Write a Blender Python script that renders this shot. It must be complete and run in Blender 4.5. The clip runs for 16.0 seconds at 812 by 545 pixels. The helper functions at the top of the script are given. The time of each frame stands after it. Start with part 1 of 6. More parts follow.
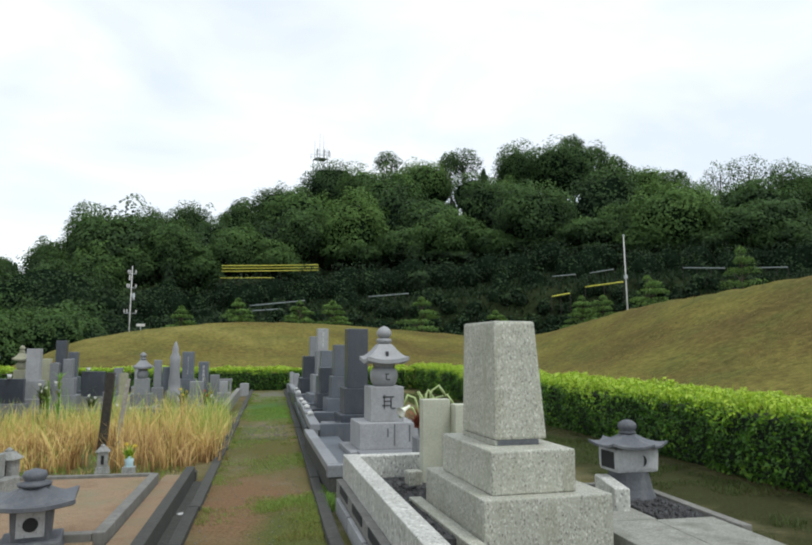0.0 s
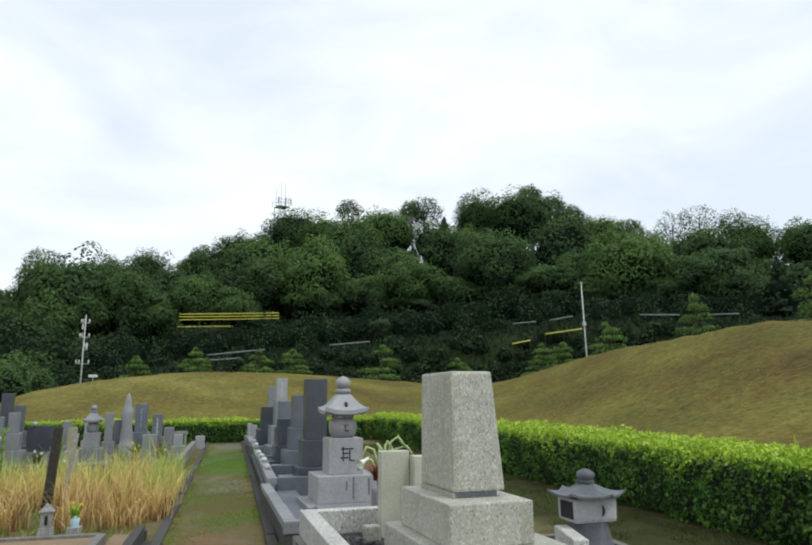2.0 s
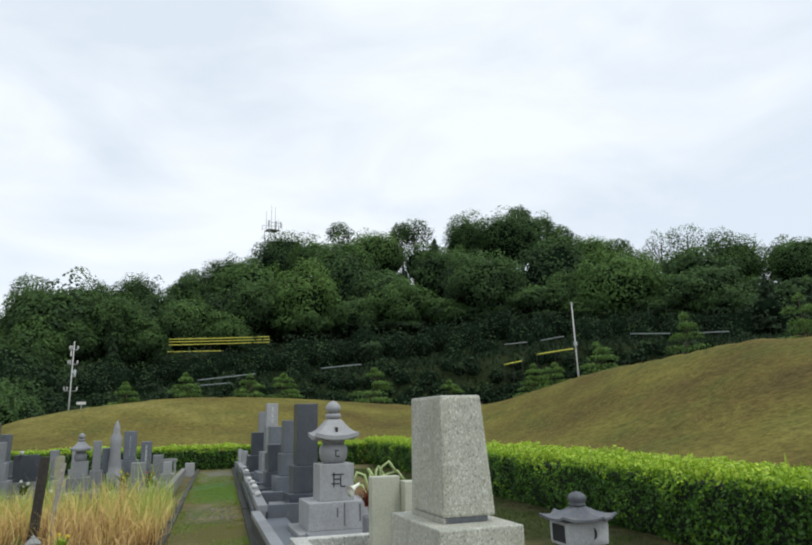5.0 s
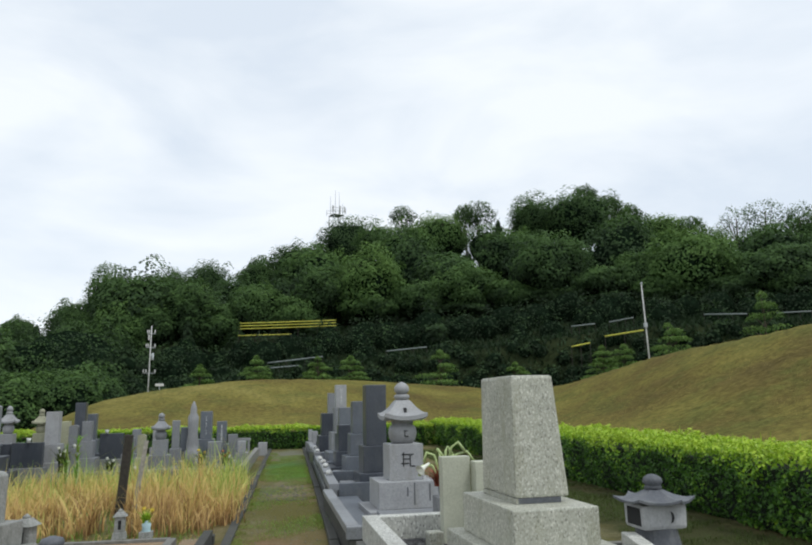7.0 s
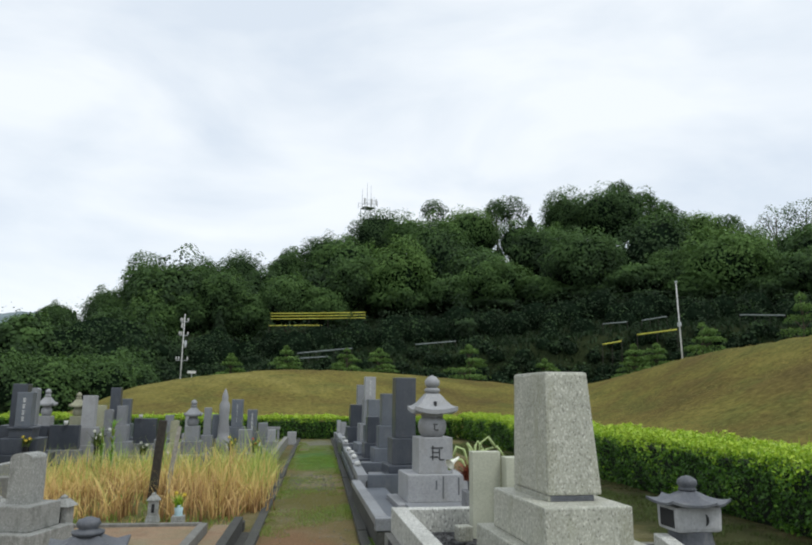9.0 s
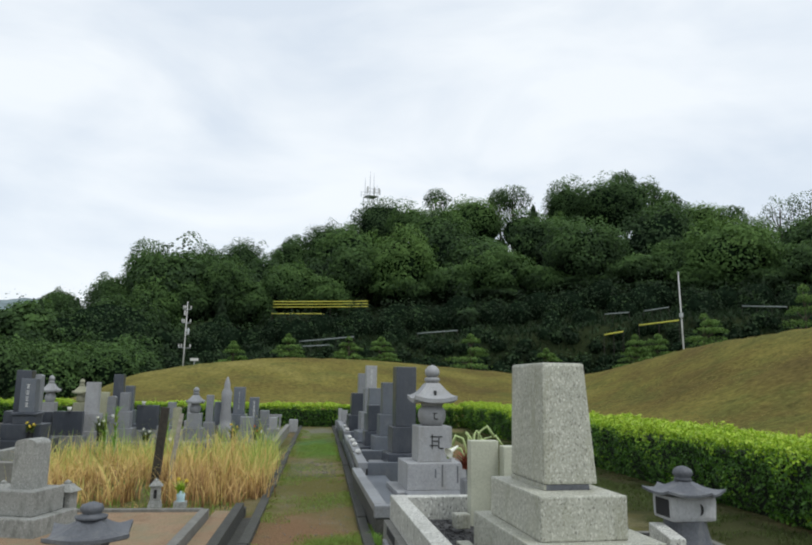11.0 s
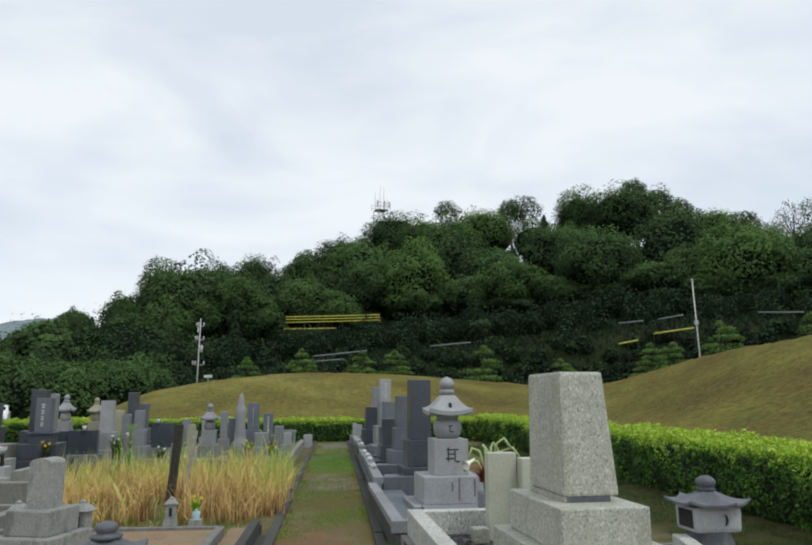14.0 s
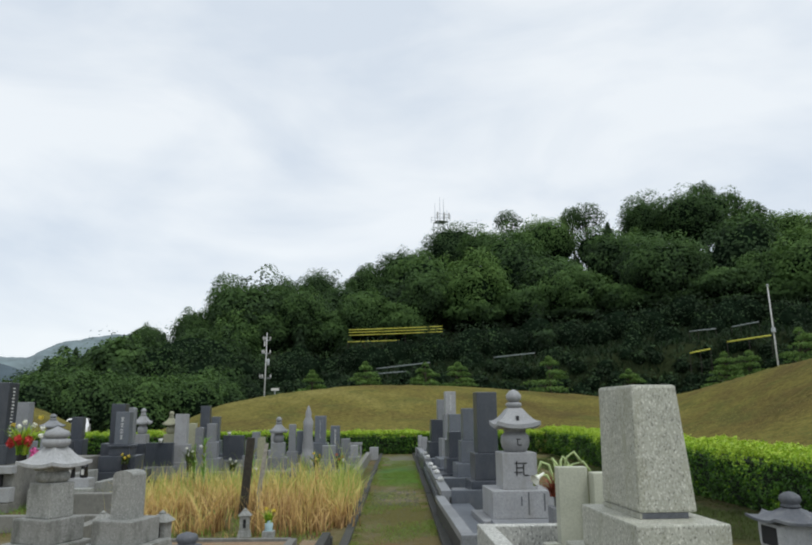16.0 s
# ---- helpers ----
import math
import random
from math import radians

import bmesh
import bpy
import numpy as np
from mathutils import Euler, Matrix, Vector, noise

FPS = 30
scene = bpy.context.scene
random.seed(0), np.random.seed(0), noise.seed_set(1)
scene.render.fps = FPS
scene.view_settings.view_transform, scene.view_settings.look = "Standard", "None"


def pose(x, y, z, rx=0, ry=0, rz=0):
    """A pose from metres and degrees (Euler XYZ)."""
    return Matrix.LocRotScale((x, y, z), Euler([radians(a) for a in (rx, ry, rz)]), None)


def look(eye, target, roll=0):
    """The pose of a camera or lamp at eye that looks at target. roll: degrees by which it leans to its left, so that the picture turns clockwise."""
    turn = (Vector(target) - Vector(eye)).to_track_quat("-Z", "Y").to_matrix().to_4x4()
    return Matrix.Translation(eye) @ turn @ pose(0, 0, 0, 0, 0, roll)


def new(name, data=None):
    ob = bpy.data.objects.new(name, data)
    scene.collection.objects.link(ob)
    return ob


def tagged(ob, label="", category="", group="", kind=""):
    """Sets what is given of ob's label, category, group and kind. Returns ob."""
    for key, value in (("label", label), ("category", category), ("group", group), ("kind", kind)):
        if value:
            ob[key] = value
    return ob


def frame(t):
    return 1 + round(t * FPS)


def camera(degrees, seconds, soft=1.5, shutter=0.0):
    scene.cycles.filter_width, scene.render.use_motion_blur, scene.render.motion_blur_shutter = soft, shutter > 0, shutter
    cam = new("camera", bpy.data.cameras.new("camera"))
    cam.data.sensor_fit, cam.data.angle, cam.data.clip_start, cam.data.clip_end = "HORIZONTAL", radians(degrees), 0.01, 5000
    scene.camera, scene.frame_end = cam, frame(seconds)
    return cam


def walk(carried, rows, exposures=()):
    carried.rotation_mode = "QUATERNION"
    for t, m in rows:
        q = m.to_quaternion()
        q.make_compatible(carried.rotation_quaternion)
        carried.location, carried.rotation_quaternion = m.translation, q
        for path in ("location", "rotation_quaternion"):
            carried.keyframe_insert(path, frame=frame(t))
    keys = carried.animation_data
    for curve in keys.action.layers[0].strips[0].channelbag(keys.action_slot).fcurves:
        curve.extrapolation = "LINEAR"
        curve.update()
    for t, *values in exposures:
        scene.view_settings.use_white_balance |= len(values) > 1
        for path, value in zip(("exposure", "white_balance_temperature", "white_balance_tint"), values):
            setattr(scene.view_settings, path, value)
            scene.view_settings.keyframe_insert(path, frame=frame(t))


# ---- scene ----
cam = camera(61.7, 16.0, soft=2.1)
PATH = [
    (0, (0.587, -3.314, 1.407), (0.969, -1.364, 1.632), 0.1),
    (0.5, (0.586, -3.325, 1.416), (0.985, -1.386, 1.704), 0.2),
    (1, (0.589, -3.328, 1.424), (1.009, -1.4, 1.753), -0.1),
    (1.5, (0.595, -3.336, 1.422), (1.011, -1.406, 1.745), -0.3),
    (2, (0.611, -3.343, 1.425), (1.099, -1.437, 1.788), -0.5),
    (2.5, (0.619, -3.35, 1.431), (1.141, -1.463, 1.84), -0.6),
    (3, (0.627, -3.374, 1.441), (1.145, -1.503, 1.919), -1.0),
    (3.5, (0.634, -3.392, 1.446), (1.182, -1.531, 1.934), -1.2),
    (6, (0.616, -3.343, 1.432), (1.032, -1.424, 1.816), -1.5),
    (6.5, (0.608, -3.336, 1.428), (0.959, -1.405, 1.811), -1.4),
    (7, (0.601, -3.34, 1.425), (0.931, -1.405, 1.805), -1.1),
    (7.5, (0.598, -3.331, 1.425), (0.928, -1.396, 1.808), -0.5),
    (8, (0.585, -3.333, 1.425), (0.894, -1.393, 1.798), 0.1),
    (8.5, (0.583, -3.306, 1.424), (0.867, -1.36, 1.788), 0.5),
    (9, (0.572, -3.316, 1.423), (0.815, -1.364, 1.785), 0.5),
    (9.2, (0.565, -3.332, 1.42), (0.79, -1.378, 1.779), 0.2),
    (11.5, (0.59, -3.363, 1.431), (0.828, -1.405, 1.758), 1.0),
    (12, (0.58, -3.345, 1.427), (0.801, -1.387, 1.768), 0.6),
    (12.5, (0.575, -3.319, 1.425), (0.789, -1.363, 1.78), 0.5),
    (13, (0.581, -3.308, 1.423), (0.79, -1.353, 1.787), 0.2),
    (13.5, (0.579, -3.298, 1.421), (0.782, -1.341, 1.785), 0.3),
    (14, (0.585, -3.312, 1.423), (0.787, -1.357, 1.79), -0.1),
    (14.5, (0.57, -3.331, 1.43), (0.768, -1.375, 1.8), 0.0),
    (15, (0.574, -3.336, 1.43), (0.762, -1.381, 1.806), 0.0),
    (15.5, (0.565, -3.342, 1.426), (0.672, -1.382, 1.809), 0.2),
    (16, (0.551, -3.351, 1.438), (0.574, -1.391, 1.839), -0.3),
]
walk(cam, [(t, look(eye, target, roll)) for t, eye, target, roll in PATH],
     [(0.0, 0.06, 6200, 7.5), (3.5, -0.04, 6200, 7.5), (9.0, -0.1, 6200, 7.5), (12.5, -0.16, 6200, 7.5), (16.0, -0.22, 6200, 7.5)])

# ==== world, sun ====
world = bpy.data.worlds.new("overcast_sky")
scene.world = world
world.use_nodes = True
wn, wl = world.node_tree.nodes, world.node_tree.links
wn.clear()
SUN_EL, SUN_AZ = 58.0, 140.0  # degrees; azimuth clockwise from +y
wout, wbg = wn.new("ShaderNodeOutputWorld"), wn.new("ShaderNodeBackground")
wsky = wn.new("ShaderNodeTexSky")
wsky.sky_type, wsky.sun_disc = "NISHITA", False
wsky.sun_elevation, wsky.sun_rotation = radians(SUN_EL), radians(SUN_AZ)
wcoord, wmap = wn.new("ShaderNodeTexCoord"), wn.new("ShaderNodeMapping")
wmap.inputs["Scale"].default_value = (1.0, 1.0, 2.6)
wnoise = wn.new("ShaderNodeTexNoise")
wnoise.inputs["Scale"].default_value, wnoise.inputs["Detail"].default_value = 2.6, 5.0
wnoise.inputs["Roughness"].default_value, wnoise.inputs["Distortion"].default_value = 0.5, 0.4
wramp = wn.new("ShaderNodeValToRGB")
wramp.color_ramp.elements[0].position, wramp.color_ramp.elements[0].color = 0.37, (0.835, 0.88, 0.945, 1)
wramp.color_ramp.elements[1].position, wramp.color_ramp.elements[1].color = 0.60, (1.06, 1.065, 1.07, 1)
wscale = wn.new("ShaderNodeMixRGB")
wscale.blend_type, wscale.inputs[0].default_value = "MULTIPLY", 1.0
wscale.inputs[2].default_value = (0.1, 0.1, 0.1, 1)
wmix = wn.new("ShaderNodeMixRGB")
wmix.inputs[0].default_value = 0.88
wl.new(wcoord.outputs["Generated"], wmap.inputs["Vector"])
wl.new(wmap.outputs[0], wnoise.inputs["Vector"])
wl.new(wnoise.outputs["Fac"], wramp.inputs["Fac"])
wl.new(wsky.outputs[0], wscale.inputs[1])
wl.new(wscale.outputs[0], wmix.inputs[1])
wl.new(wramp.outputs[0], wmix.inputs[2])
wl.new(wmix.outputs[0], wbg.inputs["Color"])
wbg.inputs["Strength"].default_value = 1.08
wl.new(wbg.outputs[0], wout.inputs["Surface"])

sun = new("sun", bpy.data.lights.new("sun", "SUN"))
sun.data.energy, sun.data.angle, sun.data.color = 1.4, radians(18), (1.0, 0.97, 0.92)
_se, _sa = radians(SUN_EL), radians(SUN_AZ)
sun.matrix_world = look((math.sin(_sa) * math.cos(_se) * 60, math.cos(_sa) * math.cos(_se) * 60, math.sin(_se) * 60), (0, 0, 0))


# ==== materials ====
def nodes_of(name):
    m = bpy.data.materials.new(name)
    m.use_nodes = True
    return m, m.node_tree.nodes, m.node_tree.links, m.node_tree.nodes["Principled BSDF"]


def tex(n, l, kind, coord, scale, **kw):
    t = n.new(kind)
    t.inputs["Scale"].default_value = scale
    for k, v in kw.items():
        t.inputs[k].default_value = v
    l.new(coord, t.inputs["Vector"])
    return t


def ramp(n, l, src, stops):
    r = n.new("ShaderNodeValToRGB")
    e = r.color_ramp.elements
    while len(e) < len(stops):
        e.new(0.5)
    for el, (p, c) in zip(e, stops):
        el.position, el.color = p, (*c, 1)
    l.new(src, r.inputs["Fac"])
    return r.outputs["Color"]


def mixc(n, l, fac, a, b, mode="MIX"):
    m = n.new("ShaderNodeMixRGB")
    m.blend_type = mode
    for sock, v in zip(m.inputs, (fac, a, b)):
        if isinstance(v, (int, float)):
            sock.default_value = v
        elif isinstance(v, tuple):
            sock.default_value = (*v, 1)
        else:
            l.new(v, sock)
    return m.outputs[0]


def bump(n, l, bsdf, height, strength, dist=0.01):
    b = n.new("ShaderNodeBump")
    b.inputs["Strength"].default_value, b.inputs["Distance"].default_value = strength, dist
    l.new(height, b.inputs["Height"])
    l.new(b.outputs[0], bsdf.inputs["Normal"])


def stone(name, base, speck_dark, speck_light, rough=0.5, grain=160.0, stain=0.35, stain_col=(0.16, 0.15, 0.11), amount=0.5):
    """Granite: crystals, a slow change of tone, weather stains running down."""
    m, n, l, b = nodes_of(name)
    co = n.new("ShaderNodeTexCoord").outputs["Object"]
    gm = n.new("ShaderNodeMapping")
    gm.inputs["Scale"].default_value = (1.0, 1.0, 0.6)
    l.new(co, gm.inputs["Vector"])
    info = n.new("ShaderNodeObjectInfo").outputs["Random"]
    v = tex(n, l, "ShaderNodeTexVoronoi", gm.outputs[0], grain)
    crystals = ramp(n, l, v.outputs["Color"], [(0.0, speck_dark), (0.3, base), (0.65, base), (1.0, speck_light)])
    fine = tex(n, l, "ShaderNodeTexNoise", co, grain * 0.35, Detail=4.0)
    c = mixc(n, l, amount, base, crystals)
    c = mixc(n, l, 0.35, c, ramp(n, l, fine.outputs["Fac"], [(0.3, (0.55, 0.55, 0.55)), (0.7, (1.15, 1.15, 1.15))]), "MULTIPLY")
    slow = tex(n, l, "ShaderNodeTexNoise", co, 3.0, Detail=5.0, Roughness=0.6)
    c = mixc(n, l, 0.5, c, ramp(n, l, slow.outputs["Fac"], [(0.3, (0.72, 0.72, 0.70)), (0.7, (1.12, 1.12, 1.1))]), "MULTIPLY")
    mp = n.new("ShaderNodeMapping")
    mp.inputs["Scale"].default_value = (5.0, 5.0, 1.6)
    l.new(co, mp.inputs["Vector"])
    runs = tex(n, l, "ShaderNodeTexNoise", mp.outputs[0], 1.6, Detail=5.0, Roughness=0.65)
    mask = ramp(n, l, runs.outputs["Fac"], [(0.5, (0, 0, 0)), (0.74, (stain, stain, stain))])
    c = mixc(n, l, mask, c, stain_col)
    hsv = n.new("ShaderNodeHueSaturation")
    mr = n.new("ShaderNodeMapRange")
    mr.inputs["To Min"].default_value, mr.inputs["To Max"].default_value = 0.86, 1.12
    l.new(info, mr.inputs["Value"])
    l.new(mr.outputs[0], hsv.inputs["Value"])
    l.new(c, hsv.inputs["Color"])
    l.new(hsv.outputs[0], b.inputs["Base Color"])
    b.inputs["Roughness"].default_value = rough
    bump(n, l, b, fine.outputs["Fac"], 0.25, 0.004)
    return m


GRANITE = stone("speckled_granite", (0.40, 0.40, 0.335), (0.07, 0.07, 0.06), (0.78, 0.78, 0.70), 0.55, 125.0, 0.7, (0.25, 0.25, 0.17), amount=0.85)
GRANITE_RIM = stone("coarse_granite", (0.50, 0.50, 0.46), (0.05, 0.05, 0.05), (0.86, 0.86, 0.82), 0.6, 80.0, 0.3, amount=0.95)
PALE_SLAB = stone("pale_granite", (0.52, 0.53, 0.42), (0.36, 0.36, 0.29), (0.6, 0.6, 0.52), 0.5, 220.0, 0.15, amount=0.3)
GREY = stone("grey_granite", (0.23, 0.24, 0.255), (0.10, 0.10, 0.11), (0.38, 0.38, 0.40), 0.5, 150.0, 0.35)
PALE_GREY = stone("pale_grey_granite", (0.33, 0.335, 0.345), (0.14, 0.14, 0.15), (0.48, 0.48, 0.50), 0.55, 170.0, 0.4)
DARK = stone("dark_granite", (0.06, 0.068, 0.085), (0.03, 0.034, 0.042), (0.12, 0.13, 0.15), 0.28, 200.0, 0.2, (0.2, 0.2, 0.2))
BLUE_GREY = stone("blue_grey_granite", (0.125, 0.14, 0.165), (0.05, 0.06, 0.075), (0.22, 0.24, 0.26), 0.35, 180.0, 0.3, (0.24, 0.24, 0.24))
LICHEN = stone("weathered_stone", (0.31, 0.315, 0.295), (0.10, 0.10, 0.095), (0.58, 0.58, 0.56), 0.9, 130.0, 0.75, (0.085, 0.09, 0.075), amount=0.6)
OLIVE = stone("mossy_stone", (0.36, 0.36, 0.25), (0.2, 0.2, 0.13), (0.45, 0.45, 0.33), 0.8, 90.0, 0.4)
SLATE = stone("slate_lantern_stone", (0.105, 0.112, 0.128), (0.045, 0.05, 0.058), (0.19, 0.20, 0.215), 0.6, 120.0, 0.4, (0.25, 0.25, 0.23))
CONCRETE = stone("weathered_concrete", (0.21, 0.205, 0.185), (0.10, 0.10, 0.09), (0.30, 0.30, 0.27), 0.9, 45.0, 0.4, (0.09, 0.09, 0.07))
KERB = stone("dark_kerb_concrete", (0.055, 0.055, 0.048), (0.02, 0.02, 0.018), (0.11, 0.11, 0.10), 0.9, 50.0, 0.6, (0.05, 0.055, 0.035))
LIGHT_GREY = stone("light_weathered_granite", (0.47, 0.475, 0.48), (0.22, 0.22, 0.22), (0.62, 0.62, 0.62), 0.7, 90.0, 0.45, (0.2, 0.2, 0.18))
WHITE_LICHEN = stone("pale_worn_granite", (0.60, 0.605, 0.62), (0.34, 0.34, 0.35), (0.72, 0.72, 0.72), 0.7, 90.0, 0.55, (0.26, 0.26, 0.25))
WHITE_STONE = stone("white_stone", (0.66, 0.66, 0.64), (0.5, 0.5, 0.5), (0.75, 0.75, 0.73), 0.6, 120.0, 0.2)


def plain(name, col, rough=0.5, metal=0.0, vary=0.25, scale=8.0):
    m, n, l, b = nodes_of(name)
    co = n.new("ShaderNodeTexCoord").outputs["Object"]
    s = tex(n, l, "ShaderNodeTexNoise", co, scale, Detail=5.0)
    c = mixc(n, l, 1.0, col, ramp(n, l, s.outputs["Fac"], [(0.3, (1 - vary,) * 3), (0.7, (1 + vary,) * 3)]), "MULTIPLY")
    l.new(c, b.inputs["Base Color"])
    b.inputs["Roughness"].default_value, b.inputs["Metallic"].default_value = rough, metal
    return m


INK = plain("engraved_paint", (0.02, 0.02, 0.022), 0.6)
WHITE_INK = plain("white_engraving", (0.7, 0.7, 0.68), 0.6)
# near-black for solid plugs: the shade inside hollows as a colour
HOLE = plain("painted_recess_shade", (0.015, 0.015, 0.016), 0.8)
WOOD = plain("old_wood", (0.035, 0.03, 0.022), 0.85, 0, 0.4, 20)
PALE_WOOD = plain("grey_board", (0.32, 0.30, 0.26), 0.8, 0, 0.3, 20)
STEEL = plain("galvanised_steel", (0.42, 0.44, 0.45), 0.45, 0.6)
POLE_MAT = plain("concrete_pole", (0.52, 0.52, 0.50), 0.8)
YELLOW = plain("yellow_paint", (0.52, 0.50, 0.06), 0.6)
RAIL_GREY = plain("grey_rail_paint", (0.20, 0.23, 0.22), 0.6)
GLASS_BOTTLE = plain("pale_blue_vase", (0.45, 0.62, 0.66), 0.25)
WHITE_PAINT = plain("white_car_paint", (0.78, 0.78, 0.78), 0.3)
WINDOW = plain("dark_glass", (0.02, 0.022, 0.025), 0.1)
RUBBER = plain("rubber", (0.02, 0.02, 0.02), 0.8)
BARK = plain("bark", (0.07, 0.055, 0.04), 0.95, 0, 0.4, 5)
RED_PETAL = plain("red_petals", (0.55, 0.04, 0.03), 0.6)
PINK_PETAL = plain("pink_petals", (0.7, 0.12, 0.35), 0.6)
WHITE_PETAL = plain("white_petals", (0.78, 0.78, 0.68), 0.6)
YELLOW_PETAL = plain("yellow_petals", (0.65, 0.5, 0.05), 0.6)
LILY_STEM = plain("pale_green_stalk", (0.42, 0.52, 0.22), 0.5)
DRY_RED = plain("withered_red_leaves", (0.24, 0.06, 0.03), 0.7)
BLACK_VASE = plain("black_vase", (0.02, 0.02, 0.022), 0.25)


def leaf_material(name, stops, rough=0.55, trans=0.25, vary=0.34):
    """Leaves: each leaf its own tone; tint holds plant colour and any painted light."""
    m, n, l, b = nodes_of(name)
    geo = n.new("ShaderNodeNewGeometry").outputs["Random Per Island"]
    at = n.new("ShaderNodeAttribute")
    at.attribute_name = "tint"
    mix = n.new("ShaderNodeMath")
    mix.operation = "MULTIPLY_ADD"
    l.new(geo, mix.inputs[0])
    mix.inputs[1].default_value = vary
    l.new(at.outputs["Fac"], mix.inputs[2])
    c = ramp(n, l, mix.outputs[0], stops)
    l.new(c, b.inputs["Base Color"])
    b.inputs["Roughness"].default_value = rough
    b.inputs["Specular IOR Level"].default_value = 0.25
    t = n.new("ShaderNodeBsdfTranslucent")
    l.new(c, t.inputs["Color"])
    ms = n.new("ShaderNodeMixShader")
    ms.inputs[0].default_value = trans
    l.new(b.outputs[0], ms.inputs[1])
    l.new(t.outputs[0], ms.inputs[2])
    l.new(ms.outputs[0], n["Material Output"].inputs["Surface"])
    return m


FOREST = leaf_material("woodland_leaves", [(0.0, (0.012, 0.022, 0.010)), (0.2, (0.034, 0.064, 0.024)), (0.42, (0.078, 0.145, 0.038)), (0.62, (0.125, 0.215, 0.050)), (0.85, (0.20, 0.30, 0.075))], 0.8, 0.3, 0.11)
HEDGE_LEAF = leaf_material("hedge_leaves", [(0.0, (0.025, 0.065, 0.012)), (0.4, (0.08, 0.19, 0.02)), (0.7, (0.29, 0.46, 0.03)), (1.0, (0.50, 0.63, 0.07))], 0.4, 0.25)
# distance haze is part of these two base colours
MIST_FAR = plain("far_wood_painted_haze", (0.165, 0.21, 0.22), 1.0, 0, 0.22, 0.06)
MIST_NEAR = plain("nearer_wood_painted_haze", (0.060, 0.088, 0.105), 1.0, 0, 0.16, 0.03)
# near-black hedge core: the shade behind the leaves as a colour
HEDGE_CORE = plain("hedge_core_painted_shade", (0.007, 0.014, 0.005), 0.9, 0, 0.5, 14.0)
# near-black crown core: shadow in the leaf gaps put into its colour
FOREST_CORE = plain("woodland_painted_shade", (0.008, 0.015, 0.008), 1.0, 0, 0.5, 2.0)
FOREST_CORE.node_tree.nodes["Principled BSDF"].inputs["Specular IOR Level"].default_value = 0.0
REED = leaf_material("dry_reed", [(0.0, (0.10, 0.055, 0.025)), (0.2, (0.34, 0.20, 0.085)), (0.42, (0.68, 0.47, 0.19)), (0.62, (0.72, 0.58, 0.21)), (0.82, (0.46, 0.50, 0.12)), (1.0, (0.25, 0.40, 0.07))], 0.6, 0.25, 0.34)
TURF = leaf_material("short_grass", [(0.0, (0.20, 0.16, 0.06)), (0.4, (0.24, 0.23, 0.06)), (0.7, (0.19, 0.29, 0.05)), (1.0, (0.21, 0.42, 0.07))], 0.6, 0.3)
# dark verge green with the hedge's shade mixed into the colour
VERGE = leaf_material("verge_grass_painted_shade", [(0.0, (0.045, 0.05, 0.017)), (0.5, (0.062, 0.082, 0.022)), (1.0, (0.10, 0.145, 0.034))], 0.6, 0.3)
DRY_TURF = leaf_material("dry_lawn_blades", [(0.0, (0.24, 0.18, 0.07)), (0.5, (0.33, 0.27, 0.09)), (1.0, (0.42, 0.36, 0.13))], 0.7, 0.3)


def earth(name, stops, scale, fine_scale, fine=0.35, rough=0.95, second=None):
    m, n, l, b = nodes_of(name)
    co = n.new("ShaderNodeTexCoord").outputs["Object"]
    big = tex(n, l, "ShaderNodeTexNoise", co, scale, Detail=7.0, Roughness=0.62)
    c = ramp(n, l, big.outputs["Fac"], stops)
    if second:
        s2 = tex(n, l, "ShaderNodeTexNoise", co, scale * 2.7, Detail=6.0, Roughness=0.7, Distortion=0.3)
        c = mixc(n, l, ramp(n, l, s2.outputs["Fac"], [(0.50, (0, 0, 0)), (0.66, (0.8, 0.8, 0.8))]), c, second)
    f = tex(n, l, "ShaderNodeTexNoise", co, fine_scale, Detail=5.0, Roughness=0.7)
    c = mixc(n, l, 1.0, c, ramp(n, l, f.outputs["Fac"], [(0.28, (1 - fine,) * 3), (0.72, (1 + fine,) * 3)]), "MULTIPLY")
    l.new(c, b.inputs["Base Color"])
    b.inputs["Roughness"].default_value = rough
    b.inputs["Specular IOR Level"].default_value = 0.05
    bump(n, l, b, f.outputs["Fac"], 0.7, 0.02)
    return m


PATH_SOIL = earth("mossy_path_soil", [(0.30, (0.19, 0.125, 0.068)), (0.43, (0.155, 0.125, 0.058)), (0.54, (0.115, 0.115, 0.042)), (0.66, (0.10, 0.135, 0.040)), (0.75, (0.17, 0.155, 0.085))], 0.5, 60.0, 0.5, second=(0.21, 0.185, 0.12))


